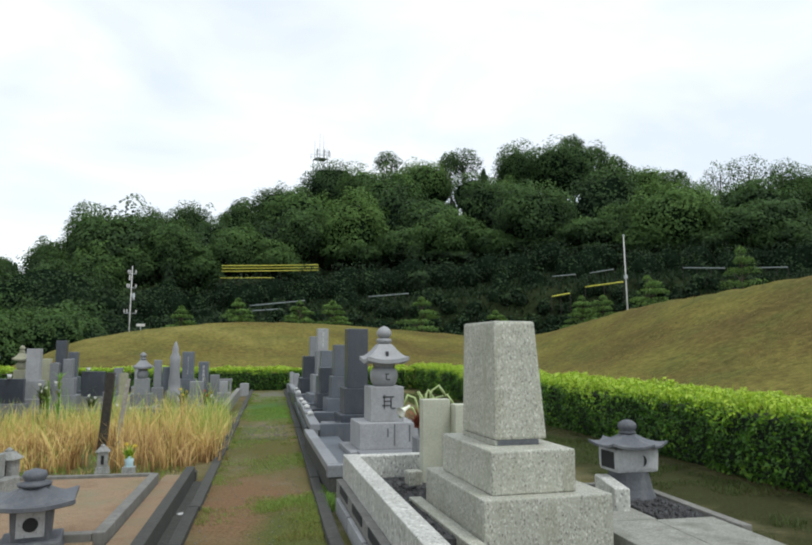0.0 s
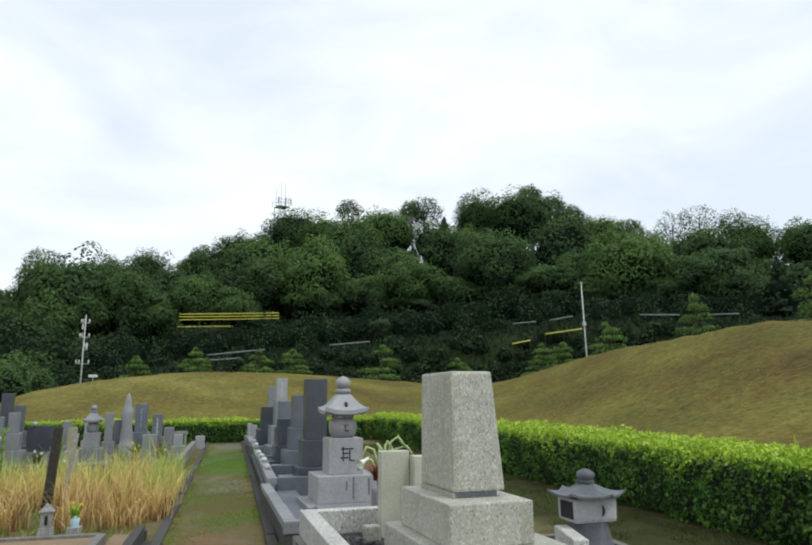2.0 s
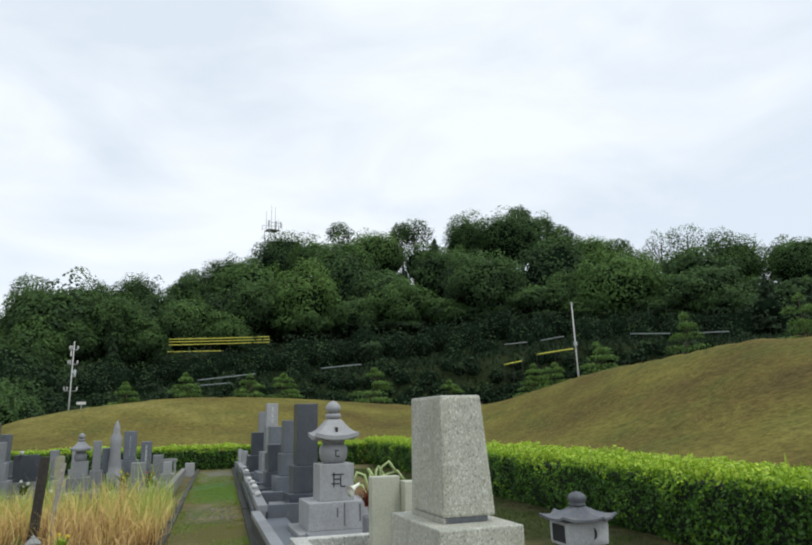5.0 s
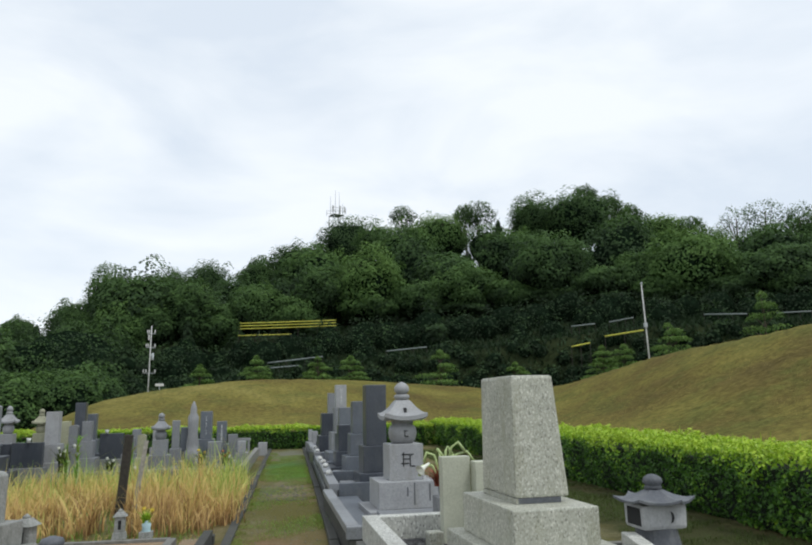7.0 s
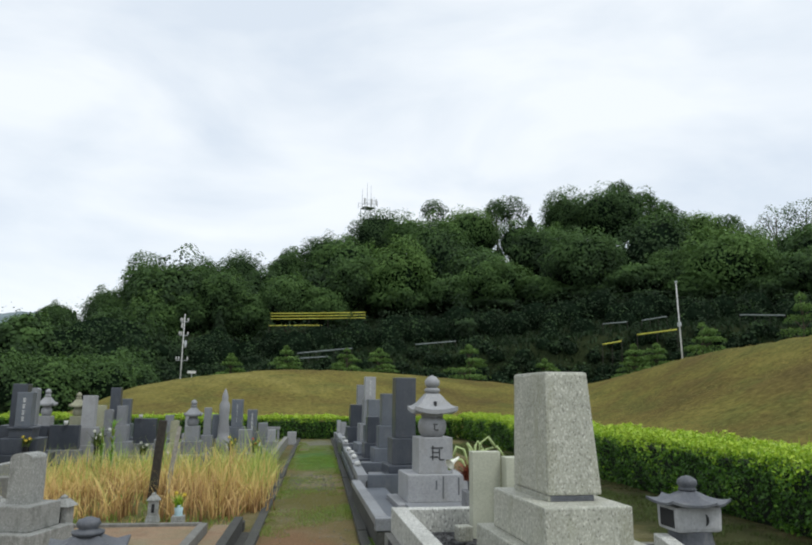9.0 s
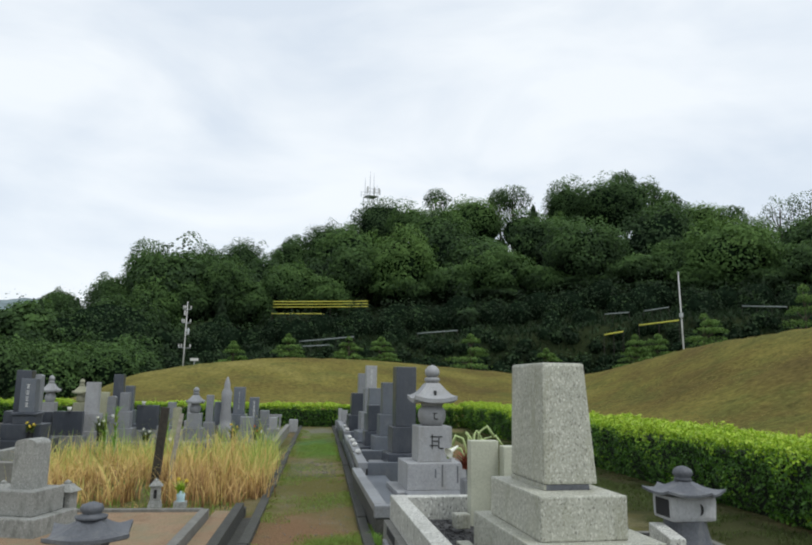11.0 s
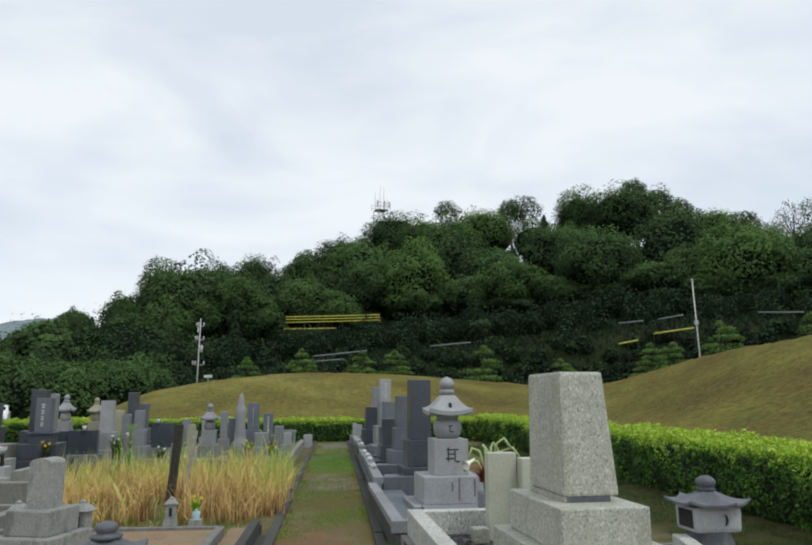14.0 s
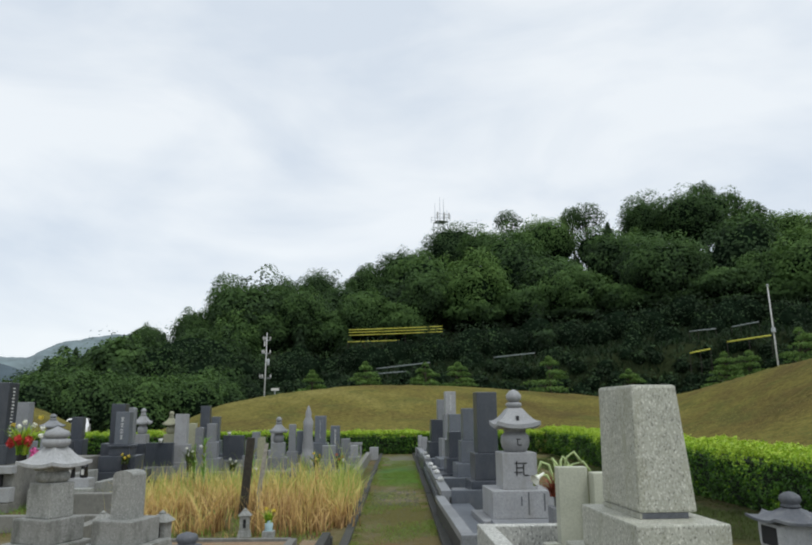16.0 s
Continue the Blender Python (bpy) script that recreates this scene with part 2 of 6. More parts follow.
def soil_patches(m, patches):
    """Worn, mossy and stony patches of the path, each with a ragged outline."""
    n, l = m.node_tree.nodes, m.node_tree.links
    b = n["Principled BSDF"]
    src = b.inputs["Base Color"].links[0].from_socket
    co = n.new("ShaderNodeTexCoord").outputs["Object"]
    rag = tex(n, l, "ShaderNodeTexNoise", co, 2.2, Detail=6.0, Roughness=0.7)
    grit = tex(n, l, "ShaderNodeTexNoise", co, 45.0, Detail=4.0, Roughness=0.7)
    tone = ramp(n, l, grit.outputs["Fac"], [(0.3, (0.5, 0.5, 0.5)), (0.7, (1.4, 1.4, 1.4))])
    for (px, py), (wx, wy), col in patches:
        mp = n.new("ShaderNodeMapping")
        mp.vector_type = "TEXTURE"
        mp.inputs["Location"].default_value = (px, py, 0)
        mp.inputs["Scale"].default_value = (wx, wy, 1)
        l.new(co, mp.inputs["Vector"])
        ln = n.new("ShaderNodeVectorMath")
        ln.operation = "LENGTH"
        l.new(mp.outputs[0], ln.inputs[0])
        ad = n.new("ShaderNodeMath")
        ad.operation = "MULTIPLY_ADD"
        l.new(rag.outputs["Fac"], ad.inputs[0])
        ad.inputs[1].default_value = 1.8
        l.new(ln.outputs["Value"], ad.inputs[2])
        rr = n.new("ShaderNodeMapRange")
        rr.inputs["From Min"].default_value, rr.inputs["From Max"].default_value = 2.15, 1.45
        l.new(ad.outputs[0], rr.inputs["Value"])
        src = mixc(n, l, rr.outputs[0], src, mixc(n, l, 1.0, col, tone, "MULTIPLY"))
    l.new(src, b.inputs["Base Color"])


# last patch: dark green verge soil, deepened in colour for hedge shade
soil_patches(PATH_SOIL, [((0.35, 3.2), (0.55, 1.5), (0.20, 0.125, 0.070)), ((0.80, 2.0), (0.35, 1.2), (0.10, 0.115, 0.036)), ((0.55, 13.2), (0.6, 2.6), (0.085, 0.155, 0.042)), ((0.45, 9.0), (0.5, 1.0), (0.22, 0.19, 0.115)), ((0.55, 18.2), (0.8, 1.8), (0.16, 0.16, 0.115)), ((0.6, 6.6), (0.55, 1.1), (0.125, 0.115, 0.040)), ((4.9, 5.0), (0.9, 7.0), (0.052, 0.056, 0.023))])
LAWN = earth("dry_lawn", [(0.30, (0.075, 0.058, 0.022)), (0.42, (0.115, 0.092, 0.028)), (0.55, (0.150, 0.132, 0.034)), (0.70, (0.205, 0.180, 0.055))], 0.17, 5.0, 0.5, second=(0.092, 0.098, 0.026))
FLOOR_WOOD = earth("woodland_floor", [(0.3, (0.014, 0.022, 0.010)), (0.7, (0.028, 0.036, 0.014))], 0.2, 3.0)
RED_GRAVEL = earth("reddish_sand", [(0.3, (0.24, 0.165, 0.105)), (0.5, (0.33, 0.235, 0.155)), (0.7, (0.25, 0.215, 0.13))], 1.6, 130.0, 0.45, second=(0.27, 0.24, 0.16))
DARK_GRAVEL = earth("dark_gravel", [(0.3, (0.06, 0.06, 0.062)), (0.7, (0.13, 0.13, 0.13))], 6.0, 120.0, 0.6)
PAVING = earth("paving_concrete", [(0.3, (0.20, 0.20, 0.17)), (0.5, (0.34, 0.34, 0.30)), (0.7, (0.19, 0.20, 0.16))], 2.6, 90.0, 0.4, second=(0.40, 0.40, 0.36))


# ==== builders ====
def part(name, bm, material, parent=None, label="", smooth=False):
    """Links a bmesh as one mesh object, under a thing or a part if one is given."""
    me = bpy.data.meshes.new(name)
    bm.to_mesh(me)
    bm.free()
    if smooth:
        me.shade_smooth()
    ob = new(name, me)
    me.materials.append(material)
    if parent:
        ob.parent = parent
    if label:
        ob["label"] = label
    return ob


def raw(name, verts, quads=None, tris=None, material=None, parent=None, tint=None):
    """A mesh from arrays of corners and faces, with an optional tint for each corner."""
    me = bpy.data.meshes.new(name)
    verts = np.asarray(verts, np.float32)
    loops, starts = [], []
    pos = 0
    for f, k in ((quads, 4), (tris, 3)):
        if f is not None and len(f):
            f = np.asarray(f, np.int32)
            loops.append(f.ravel())
            starts.append(pos + np.arange(len(f)) * k)
            pos += f.size
    loops, starts = np.concatenate(loops), np.concatenate(starts)
    me.vertices.add(len(verts))
    me.vertices.foreach_set("co", verts.ravel())
    me.loops.add(len(loops))
    me.loops.foreach_set("vertex_index", loops.astype(np.int32))
    me.polygons.add(len(starts))
    me.polygons.foreach_set("loop_start", starts.astype(np.int32))
    me.update(calc_edges=True)
    me.validate()
    if tint is not None:
        a = me.attributes.new("tint", "FLOAT", "POINT")
        a.data.foreach_set("value", np.asarray(tint, np.float32))
    ob = new(name, me)
    if material:
        me.materials.append(material)
    if parent:
        ob.parent = parent
    return ob


def thing(name, m, label, category, group="", kind=""):
    """An empty at the base of a thing."""
    ob = new(name)
    ob.empty_display_size = 0.1
    ob.matrix_world = m
    return tagged(ob, label, category, group, kind)


def block(w, d, z0, z1, tw=None, td=None, bevel=0.008, cx=0.0, cy=0.0, bm=None, lean=(0.0, 0.0)):
    """A block of base w x d and top tw x td, with softened edges. lean: how far the top is off the base."""
    bm = bm or bmesh.new()
    tw, td = w if tw is None else tw, d if td is None else td
    b = [bm.verts.new((cx + sx * w / 2, cy + sy * d / 2, z0)) for sx, sy in ((-1, -1), (1, -1), (1, 1), (-1, 1))]
    t = [bm.verts.new((cx + lean[0] + sx * tw / 2, cy + lean[1] + sy * td / 2, z1)) for sx, sy in ((-1, -1), (1, -1), (1, 1), (-1, 1))]
    fs = [bm.faces.new(b[::-1]), bm.faces.new(t)]
    for i in range(4):
        fs.append(bm.faces.new((b[i], b[(i + 1) % 4], t[(i + 1) % 4], t[i])))
    if bevel:
        es = list({e for f in fs for e in f.edges})
        bmesh.ops.bevel(bm, geom=es, offset=bevel, segments=2, profile=0.6, affect="EDGES")
    return bm


def slab(x0, x1, y0, y1, z0, z1, bevel=0.008, bm=None):
    return block(x1 - x0, y1 - y0, z0, z1, bevel=bevel, cx=(x0 + x1) / 2, cy=(y0 + y1) / 2, bm=bm)


def lathe(profile, n=24, bm=None, cx=0.0, cy=0.0):
    """Turns (radius, height) pairs round the upright axis."""
    bm = bm or bmesh.new()
    rings = []
    for r, z in profile:
        if r < 1e-4:
            rings.append([bm.verts.new((cx, cy, z))])
        else:
            rings.append([bm.verts.new((cx + r * math.cos(2 * math.pi * i / n), cy + r * math.sin(2 * math.pi * i / n), z)) for i in range(n)])
    for a, b in zip(rings, rings[1:]):
        for i in range(n):
            j = (i + 1) % n
            if len(a) == 1 and len(b) > 1:
                bm.faces.new((a[0], b[j], b[i]))
            elif len(b) == 1 and len(a) > 1:
                bm.faces.new((a[i], a[j], b[0]))
            elif len(a) > 1:
                bm.faces.new((a[i], a[j], b[j], b[i]))
    for ring, flip in ((rings[0], True), (rings[-1], False)):
        if len(ring) > 1:
            bm.faces.new(ring[::-1] if flip else ring)
    return bm


def roof(sides, r_eave, r_top, z_eave, z_top, lift, thick, turn=0.0, curve=2.0, per=8):
    """A stone roof: a polygon with hollow slopes and eaves that turn up at the corners."""
    bm = bmesh.new()
    n = sides * per

    def ring(r, z, up):
        out = []
        for i in range(n):
            a = 2 * math.pi * i / n
            u = (i % per) / per
            k = math.cos(math.pi / sides) / math.cos((u - 0.5) * 2 * math.pi / sides)
            corner = abs(2 * u - 1) ** 3
            rr = r * k * (1 + 0.06 * corner * (up > 0))
            out.append(bm.verts.new((rr * math.cos(a + turn), rr * math.sin(a + turn), z + up * corner)))
        return out

    rings = [ring(r_top * 0.9, z_eave - thick * 0.8, 0.0), ring(r_eave * 0.93, z_eave - thick, lift * 0.8), ring(r_eave, z_eave - thick * 0.8, lift), ring(r_eave, z_eave, lift)]
    for s in range(1, 9):
        f = s / 8
        rings.append(ring(r_eave + (r_top - r_eave) * f, z_eave + (z_top - z_eave) * f ** curve, lift * (1 - f) ** 3))
    for a, b in zip(rings, rings[1:]):
        for i in range(n):
            j = (i + 1) % n
            bm.faces.new((a[i], a[j], b[j], b[i]))
    bm.faces.new(rings[0][::-1])
    bm.faces.new(rings[-1])
    return bm


def tube(points, r, n=6, bm=None, r_end=None):
    """A round bar along points, thinning to r_end."""
    bm = bm or bmesh.new()
    pts = [Vector(p) for p in points]
    rings = []
    for i, p in enumerate(pts):
        d = (pts[min(i + 1, len(pts) - 1)] - pts[max(i - 1, 0)]).normalized()
        side = d.cross(Vector((0.31, 0.17, 0.93))).normalized()
        up = side.cross(d)
        rr = r if r_end is None else r + (r_end - r) * i / (len(pts) - 1)
        rings.append([bm.verts.new(p + rr * (math.cos(2 * math.pi * k / n) * side + math.sin(2 * math.pi * k / n) * up)) for k in range(n)])
    for a, b in zip(rings, rings[1:]):
        for k in range(n):
            bm.faces.new((a[k], a[(k + 1) % n], b[(k + 1) % n], b[k]))
    bm.faces.new(rings[0][::-1])
    bm.faces.new(rings[-1])
    bmesh.ops.recalc_face_normals(bm, faces=bm.faces)
    return bm


def ribbons(roots, heights, leans, headings, widths, levels=4):
    """Grass blades: thin tapering strips that bend over. Returns corners, quads and the blade each corner belongs to."""
    k = len(roots)
    s = np.linspace(0, 1, levels)
    bend = s[None, :] ** 2 * leans[:, None] * heights[:, None]
    z = s[None, :] * heights[:, None] * (1 - 0.25 * s[None, :] ** 2 * np.clip(leans, 0, 1)[:, None])
    cx = roots[:, 0, None] + bend * np.cos(headings)[:, None]
    cy = roots[:, 1, None] + bend * np.sin(headings)[:, None]
    w = widths[:, None] * (1 - 0.88 * s[None, :] ** 1.5) / 2
    twist = headings + np.random.uniform(-0.9, 0.9, k) + np.pi / 2
    dx, dy = w * np.cos(twist)[:, None], w * np.sin(twist)[:, None]
    zz = z + roots[:, 2, None]
    v = np.stack([np.stack([cx - dx, cy - dy, zz], -1), np.stack([cx + dx, cy + dy, zz], -1)], 2).reshape(-1, 3)
    base = np.arange(k)[:, None] * levels * 2 + np.arange(levels - 1)[None, :] * 2
    q = np.stack([base, base + 1, base + 3, base + 2], -1).reshape(-1, 4)
    return v, q, np.repeat(np.arange(k), levels * 2)


def leaf_quads(centres, normals, size, jitter=0.8, aspect=0.6):
    """A small four-cornered leaf at each centre, facing roughly along its normal."""
    k = len(centres)
    nrm = normals + np.random.normal(0, jitter, (k, 3))
    nrm /= np.linalg.norm(nrm, axis=1, keepdims=True) + 1e-9
    ref = np.random.normal(0, 1, (k, 3))
    a = np.cross(nrm, ref)
    a /= np.linalg.norm(a, axis=1, keepdims=True) + 1e-9
    b = np.cross(nrm, a)
    sz = (size if np.ndim(size) else np.full(k, size)) * np.random.uniform(0.6, 1.3, k)
    a, b = a * sz[:, None] / 2, b * (sz * aspect)[:, None] / 2
    v = np.stack([centres - a, centres - b, centres + a, centres + b], 1).reshape(-1, 3)
    return v, np.arange(k * 4).reshape(-1, 4)


# ==== ground, mounds and hill: one sheet ====
OX, OY, EYE = 0.6, -3.3, 1.42
CREST = [(-180, 0), (-75, 1.0), (-40, 2.2), (-28.3, 0.75), (-26.4, -0.07), (-23.1, -1.9), (-21.7, -2.3), (-18.1, -0.95), (-14.6, 0.56), (-11, 1.39), (-4.4, 2.13), (1.4, 2.23), (7.4, 1.92), (15.3, 1.2), (18.5, 0.95), (22.1, 1.24), (25, 2.03), (29.2, 3.23), (33.3, 4.0), (42.1, 5.3), (60, 6.2), (90, 3), (130, 0), (180, 0)]
SKYLINE = [(-180, 3), (-60, 5.5), (-40, 4.6), (-30.1, 2.2), (-28.2, 3.1), (-26.5, 4.6), (-21.6, 6.0), (-17.8, 7.0), (-15.6, 9.9), (-13.6, 10.6), (-9.9, 10.6), (-6.5, 11.5), (-3.9, 11.4), (0.3, 13.1), (5.1, 15.1), (13.1, 15.7), (18.2, 15.3), (19.8, 16.0), (25.0, 16.3), (27.4, 15.2), (30.7, 14.2), (34.1, 13.0), (42.5, 12.8), (60, 12), (100, 7), (180, 3)]
ROAD = [(-180, 1.0), (-30, 1.4), (-11, 2.3), (-1.9, 3.5), (2.6, 4.0), (11.3, 4.68), (23.4, 6.0), (28, 6.42), (33.4, 6.4), (40.5, 6.1), (60, 5.5), (110, 2), (180, 1)]
R_ROAD, R_HILL, TREE_H = 66.0, 150.0, 11.5


def table(tab, az):
    return np.interp(az, [a for a, _ in tab], [b for _, b in tab])


def smooth(s):
    s = np.clip(s, 0, 1)
    return s * s * (3 - 2 * s)


def ground_z(x, y):
    """Height of the ground: level graves, lawn mounds behind the hedge, the bank with the road, the wooded hill."""
    dx, dy = x - OX, y - OY
    r = np.hypot(dx, dy) + 1e-6
    az = np.degrees(np.arctan2(dx, dy))
    ca, sa = dy / r, dx / r
    r0 = np.minimum(25.6 / np.maximum(ca, 0.12), 7.6 / np.maximum(sa, 0.02))
    r0 = np.where((az < -60) | (az > 110), 26.0, np.minimum(r0, 40.0))
    crest_r = r0 + 19.0 + 3.0 * np.sin(az * 0.11)
    crest_z = EYE + crest_r * np.tan(np.radians(table(CREST, az)))
    road_z = EYE + R_ROAD * np.tan(np.radians(table(ROAD, az))) - 0.85
    top_z = EYE + R_HILL * np.tan(np.radians(table(SKYLINE, az))) - TREE_H
    back_z = np.minimum(crest_z - 1.2, road_z - 2.2)
    s = (r - r0) / (crest_r - r0)
    z = np.where(s < 1, crest_z * np.clip(s, 0, 1) ** 0.9 * (0.35 + 0.65 * smooth(s)) + 0.0, crest_z)
    back = smooth((r - crest_r) / 9.0)
    z = np.where(s >= 1, crest_z + (back_z - crest_z) * back, z)
    bank = smooth((r - (R_ROAD - 6)) / 6.0)
    z = np.where(r > R_ROAD - 6, back_z + (road_z - back_z) * bank, z)
    up = np.clip((r - R_ROAD - 3) / (R_HILL - R_ROAD - 3), 0, 1)
    z = np.where(r > R_ROAD + 3, road_z + (top_z - road_z) * up ** 0.95, z)
    z = np.where(r > R_HILL, top_z - np.minimum((r - R_HILL) * 0.25, np.maximum(top_z + 2, 0)), z)
    return np.where(s <= 0, 0.0, z)


def build_ground():
    az = np.concatenate([np.arange(-180, -48, 6.0), np.arange(-48, 66, 0.75), np.arange(66, 180, 6.0)])
    rr = np.concatenate([np.arange(0.6, 12, 0.6), np.arange(12, 75, 0.8), np.arange(75, 160, 4.0), np.array([170, 200, 260, 400, 800, 2000, 4000])])
    A, R = np.meshgrid(np.radians(az), rr, indexing="ij")
    X, Y = OX + R * np.sin(A), OY + R * np.cos(A)
    Z = ground_z(X, Y)
    wob = np.array([noise.noise((x * 0.35, y * 0.35, 3.0)) for x, y in zip(X.ravel(), Y.ravel())]).reshape(X.shape)
    Z = Z + wob * 0.10 * np.clip(Z, 0, 1) + np.array([noise.noise((x * 1.6, y * 1.6, 9.0)) for x, y in zip(X.ravel(), Y.ravel())]).reshape(X.shape) * (0.015 + 0.03 * np.clip(Z, 0, 1))
    na, nr = X.shape
    v = np.concatenate([np.stack([X, Y, Z], -1).reshape(-1, 3), [[OX, OY, 0]]])
    i, j = np.meshgrid(np.arange(na), np.arange(nr - 1), indexing="ij")
    i2 = (i + 1) % na
    q = np.stack([i * nr + j, i * nr + j + 1, i2 * nr + j + 1, i2 * nr + j], -1).reshape(-1, 4)
    ii = np.arange(na)
    tr = np.stack([np.full(na, na * nr), ii * nr, ((ii + 1) % na) * nr], -1)
    ob = raw("ground", v, q, tr, PATH_SOIL)
    me = ob.data
    me.materials.append(LAWN)
    me.materials.append(FLOOR_WOOD)
    cen = np.empty(len(me.polygons) * 3, np.float32)
    me.polygons.foreach_get("center", cen)
    cen = cen.reshape(-1, 3)
    rc = np.hypot(cen[:, 0] - OX, cen[:, 1] - OY)
    outside = (cen[:, 1] > 21.6) | (cen[:, 0] > 7.2) | (rc > 30)
    idx = np.where(outside, 1, 0)
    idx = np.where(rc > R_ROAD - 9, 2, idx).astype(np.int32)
    me.polygons.foreach_set("material_index", idx)
    me.shade_smooth()
    return tagged(ob, "mossy soil between the graves, dry lawn mounds and wooded hill", "ground", kind="structure")


build_ground()


# ==== hedges ====
def hedge(name, x0, x1, y0, y1, h, count, size, label, top_bias):
    """A clipped hedge: an inside painted dark as shade, a skin of leaves and loose shoots."""
    root = thing(name, pose((x0 + x1) / 2, (y0 + y1) / 2, 0), label, "hedge", "clipped hedges round the graves")
    w, d = x1 - x0, y1 - y0
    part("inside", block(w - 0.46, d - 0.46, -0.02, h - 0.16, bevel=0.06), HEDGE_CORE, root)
    areas = np.array([w * d * top_bias, w * h, w * h, d * h, d * h])
    pick = np.random.choice(5, count, p=areas / areas.sum())
    u, t = np.random.uniform(-0.5, 0.5, count), np.random.uniform(0.0, 1.0, count)
    c, nm = np.zeros((count, 3)), np.zeros((count, 3))
    m = pick == 0
    c[m] = np.stack([u[m] * w, (t[m] - 0.5) * d, np.full(m.sum(), h)], 1)
    nm[m] = (0, 0, 1)
    for k, sgn in ((1, -1), (2, 1)):
        m = pick == k
        c[m] = np.stack([u[m] * w, np.full(m.sum(), sgn * d / 2), t[m] * h], 1)
        nm[m] = (0, sgn, 0.25)
    for k, sgn in ((3, -1), (4, 1)):
        m = pick == k
        c[m] = np.stack([np.full(m.sum(), sgn * w / 2), u[m] * d, t[m] * h], 1)
        nm[m] = (sgn, 0, 0.25)
    lump = np.array([noise.noise((p[0] * 1.7 + x0, p[1] * 1.7 + y0, p[2] * 1.7)) + 0.7 * noise.noise((p[0] * 4.5 + x0, p[1] * 4.5, p[2] * 4.5)) + 0.6 * noise.noise((p[0] * 10, p[1] * 10 + y0, p[2] * 10)) for p in c])
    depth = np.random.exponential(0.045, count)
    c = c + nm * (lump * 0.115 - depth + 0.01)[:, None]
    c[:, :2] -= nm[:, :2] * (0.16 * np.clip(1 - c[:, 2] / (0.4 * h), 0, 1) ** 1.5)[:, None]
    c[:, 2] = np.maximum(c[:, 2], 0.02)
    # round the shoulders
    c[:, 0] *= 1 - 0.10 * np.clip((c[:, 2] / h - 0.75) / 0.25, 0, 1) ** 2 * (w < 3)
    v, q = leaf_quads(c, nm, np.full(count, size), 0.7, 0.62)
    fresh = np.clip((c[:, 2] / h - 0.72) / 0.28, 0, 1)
    # deep leaves and hollows get darker tint: recess shade put into leaf colour
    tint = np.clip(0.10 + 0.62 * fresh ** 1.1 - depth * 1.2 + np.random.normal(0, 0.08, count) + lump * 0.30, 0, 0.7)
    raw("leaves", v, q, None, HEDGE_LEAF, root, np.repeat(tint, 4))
    # fresh shoots that stand above the cut
    k = int(w * d * 130)
    roots = np.stack([np.random.uniform(-w / 2, w / 2, k), np.random.uniform(-d / 2, d / 2, k), np.full(k, h - 0.05)], 1)
    v, q, who = ribbons(roots, np.random.uniform(0.05, 0.13, k) * (1 + (np.random.uniform(0, 1, k) > 0.96)), np.random.uniform(0, 0.5, k), np.random.uniform(0, 6.3, k), np.full(k, size * 0.36), 3)
    raw("fresh_growth", v, q, None, HEDGE_LEAF, root, np.random.uniform(0.45, 0.7, k)[who])["kind"] = "stuff"
    return root


hedge("hedge", 5.55, 6.85, -3.5, 21.5, 0.84, 150000, 0.048, "long clipped green hedge with bright fresh top shoots", 1.3)
hedge("hedge", -16.0, 5.53, 20.6, 21.5, 0.74, 60000, 0.065, "low clipped green hedge across the end of the path", 1.5)


# ==== woodland ====
def crown_cloud(clumps, leaves, seed=0, tall=1.0, ragged=0.16):
    """Leaf places, directions and tone steps of one crown of radius 1: clumps stacked over a dome, each leafy on its upper, outer side."""
    rs = np.random.RandomState(seed)
    pts, nrm, sub = [], [], []
    for k in range(clumps):
        u = 1.0 - 1.55 * (k + 0.5) / clumps
        th = k * 2.39996 + rs.uniform(-0.5, 0.5)
        ring = math.sqrt(max(0.0, 1 - u * u)) * (1.0 if u > -0.1 else 0.92)
        out = np.array([ring * math.cos(th), ring * math.sin(th), u * tall])
        br = rs.uniform(0.24, 0.44) * (0.8 if u > 0.85 else 1.0)
        cen = out * (1.0 - br * 0.85 + rs.normal(0, ragged) * 0.6)
        n = int(leaves * (br / 0.3) ** 2)
        d = rs.normal(0, 1, (n, 3)) + out * 0.5 + (0, 0, 0.22)
        d /= np.linalg.norm(d, axis=1, keepdims=True)
        shell = br * rs.uniform(0.68, 1.05, n)[:, None] * np.array([1.0, 1.0, 0.92])
        shell = shell * (1 + 0.18 * np.sin(d[:, 0] * 6 + k) * np.sin(d[:, 1] * 6 + 2 * k) * np.cos(d[:, 2] * 5))[:, None]
        pts.append(cen + d * shell)
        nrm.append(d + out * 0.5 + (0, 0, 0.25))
        # upward-facing and high leaves lighter: light from above put into leaf tone
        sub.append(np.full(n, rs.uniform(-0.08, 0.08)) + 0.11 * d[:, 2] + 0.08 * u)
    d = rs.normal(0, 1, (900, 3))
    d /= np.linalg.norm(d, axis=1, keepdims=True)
    # inner shell toned darker: the crown's inner shade put into colour
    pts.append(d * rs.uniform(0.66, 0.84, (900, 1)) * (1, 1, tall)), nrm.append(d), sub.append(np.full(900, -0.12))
    return np.concatenate(pts), np.concatenate(nrm), np.concatenate(sub)


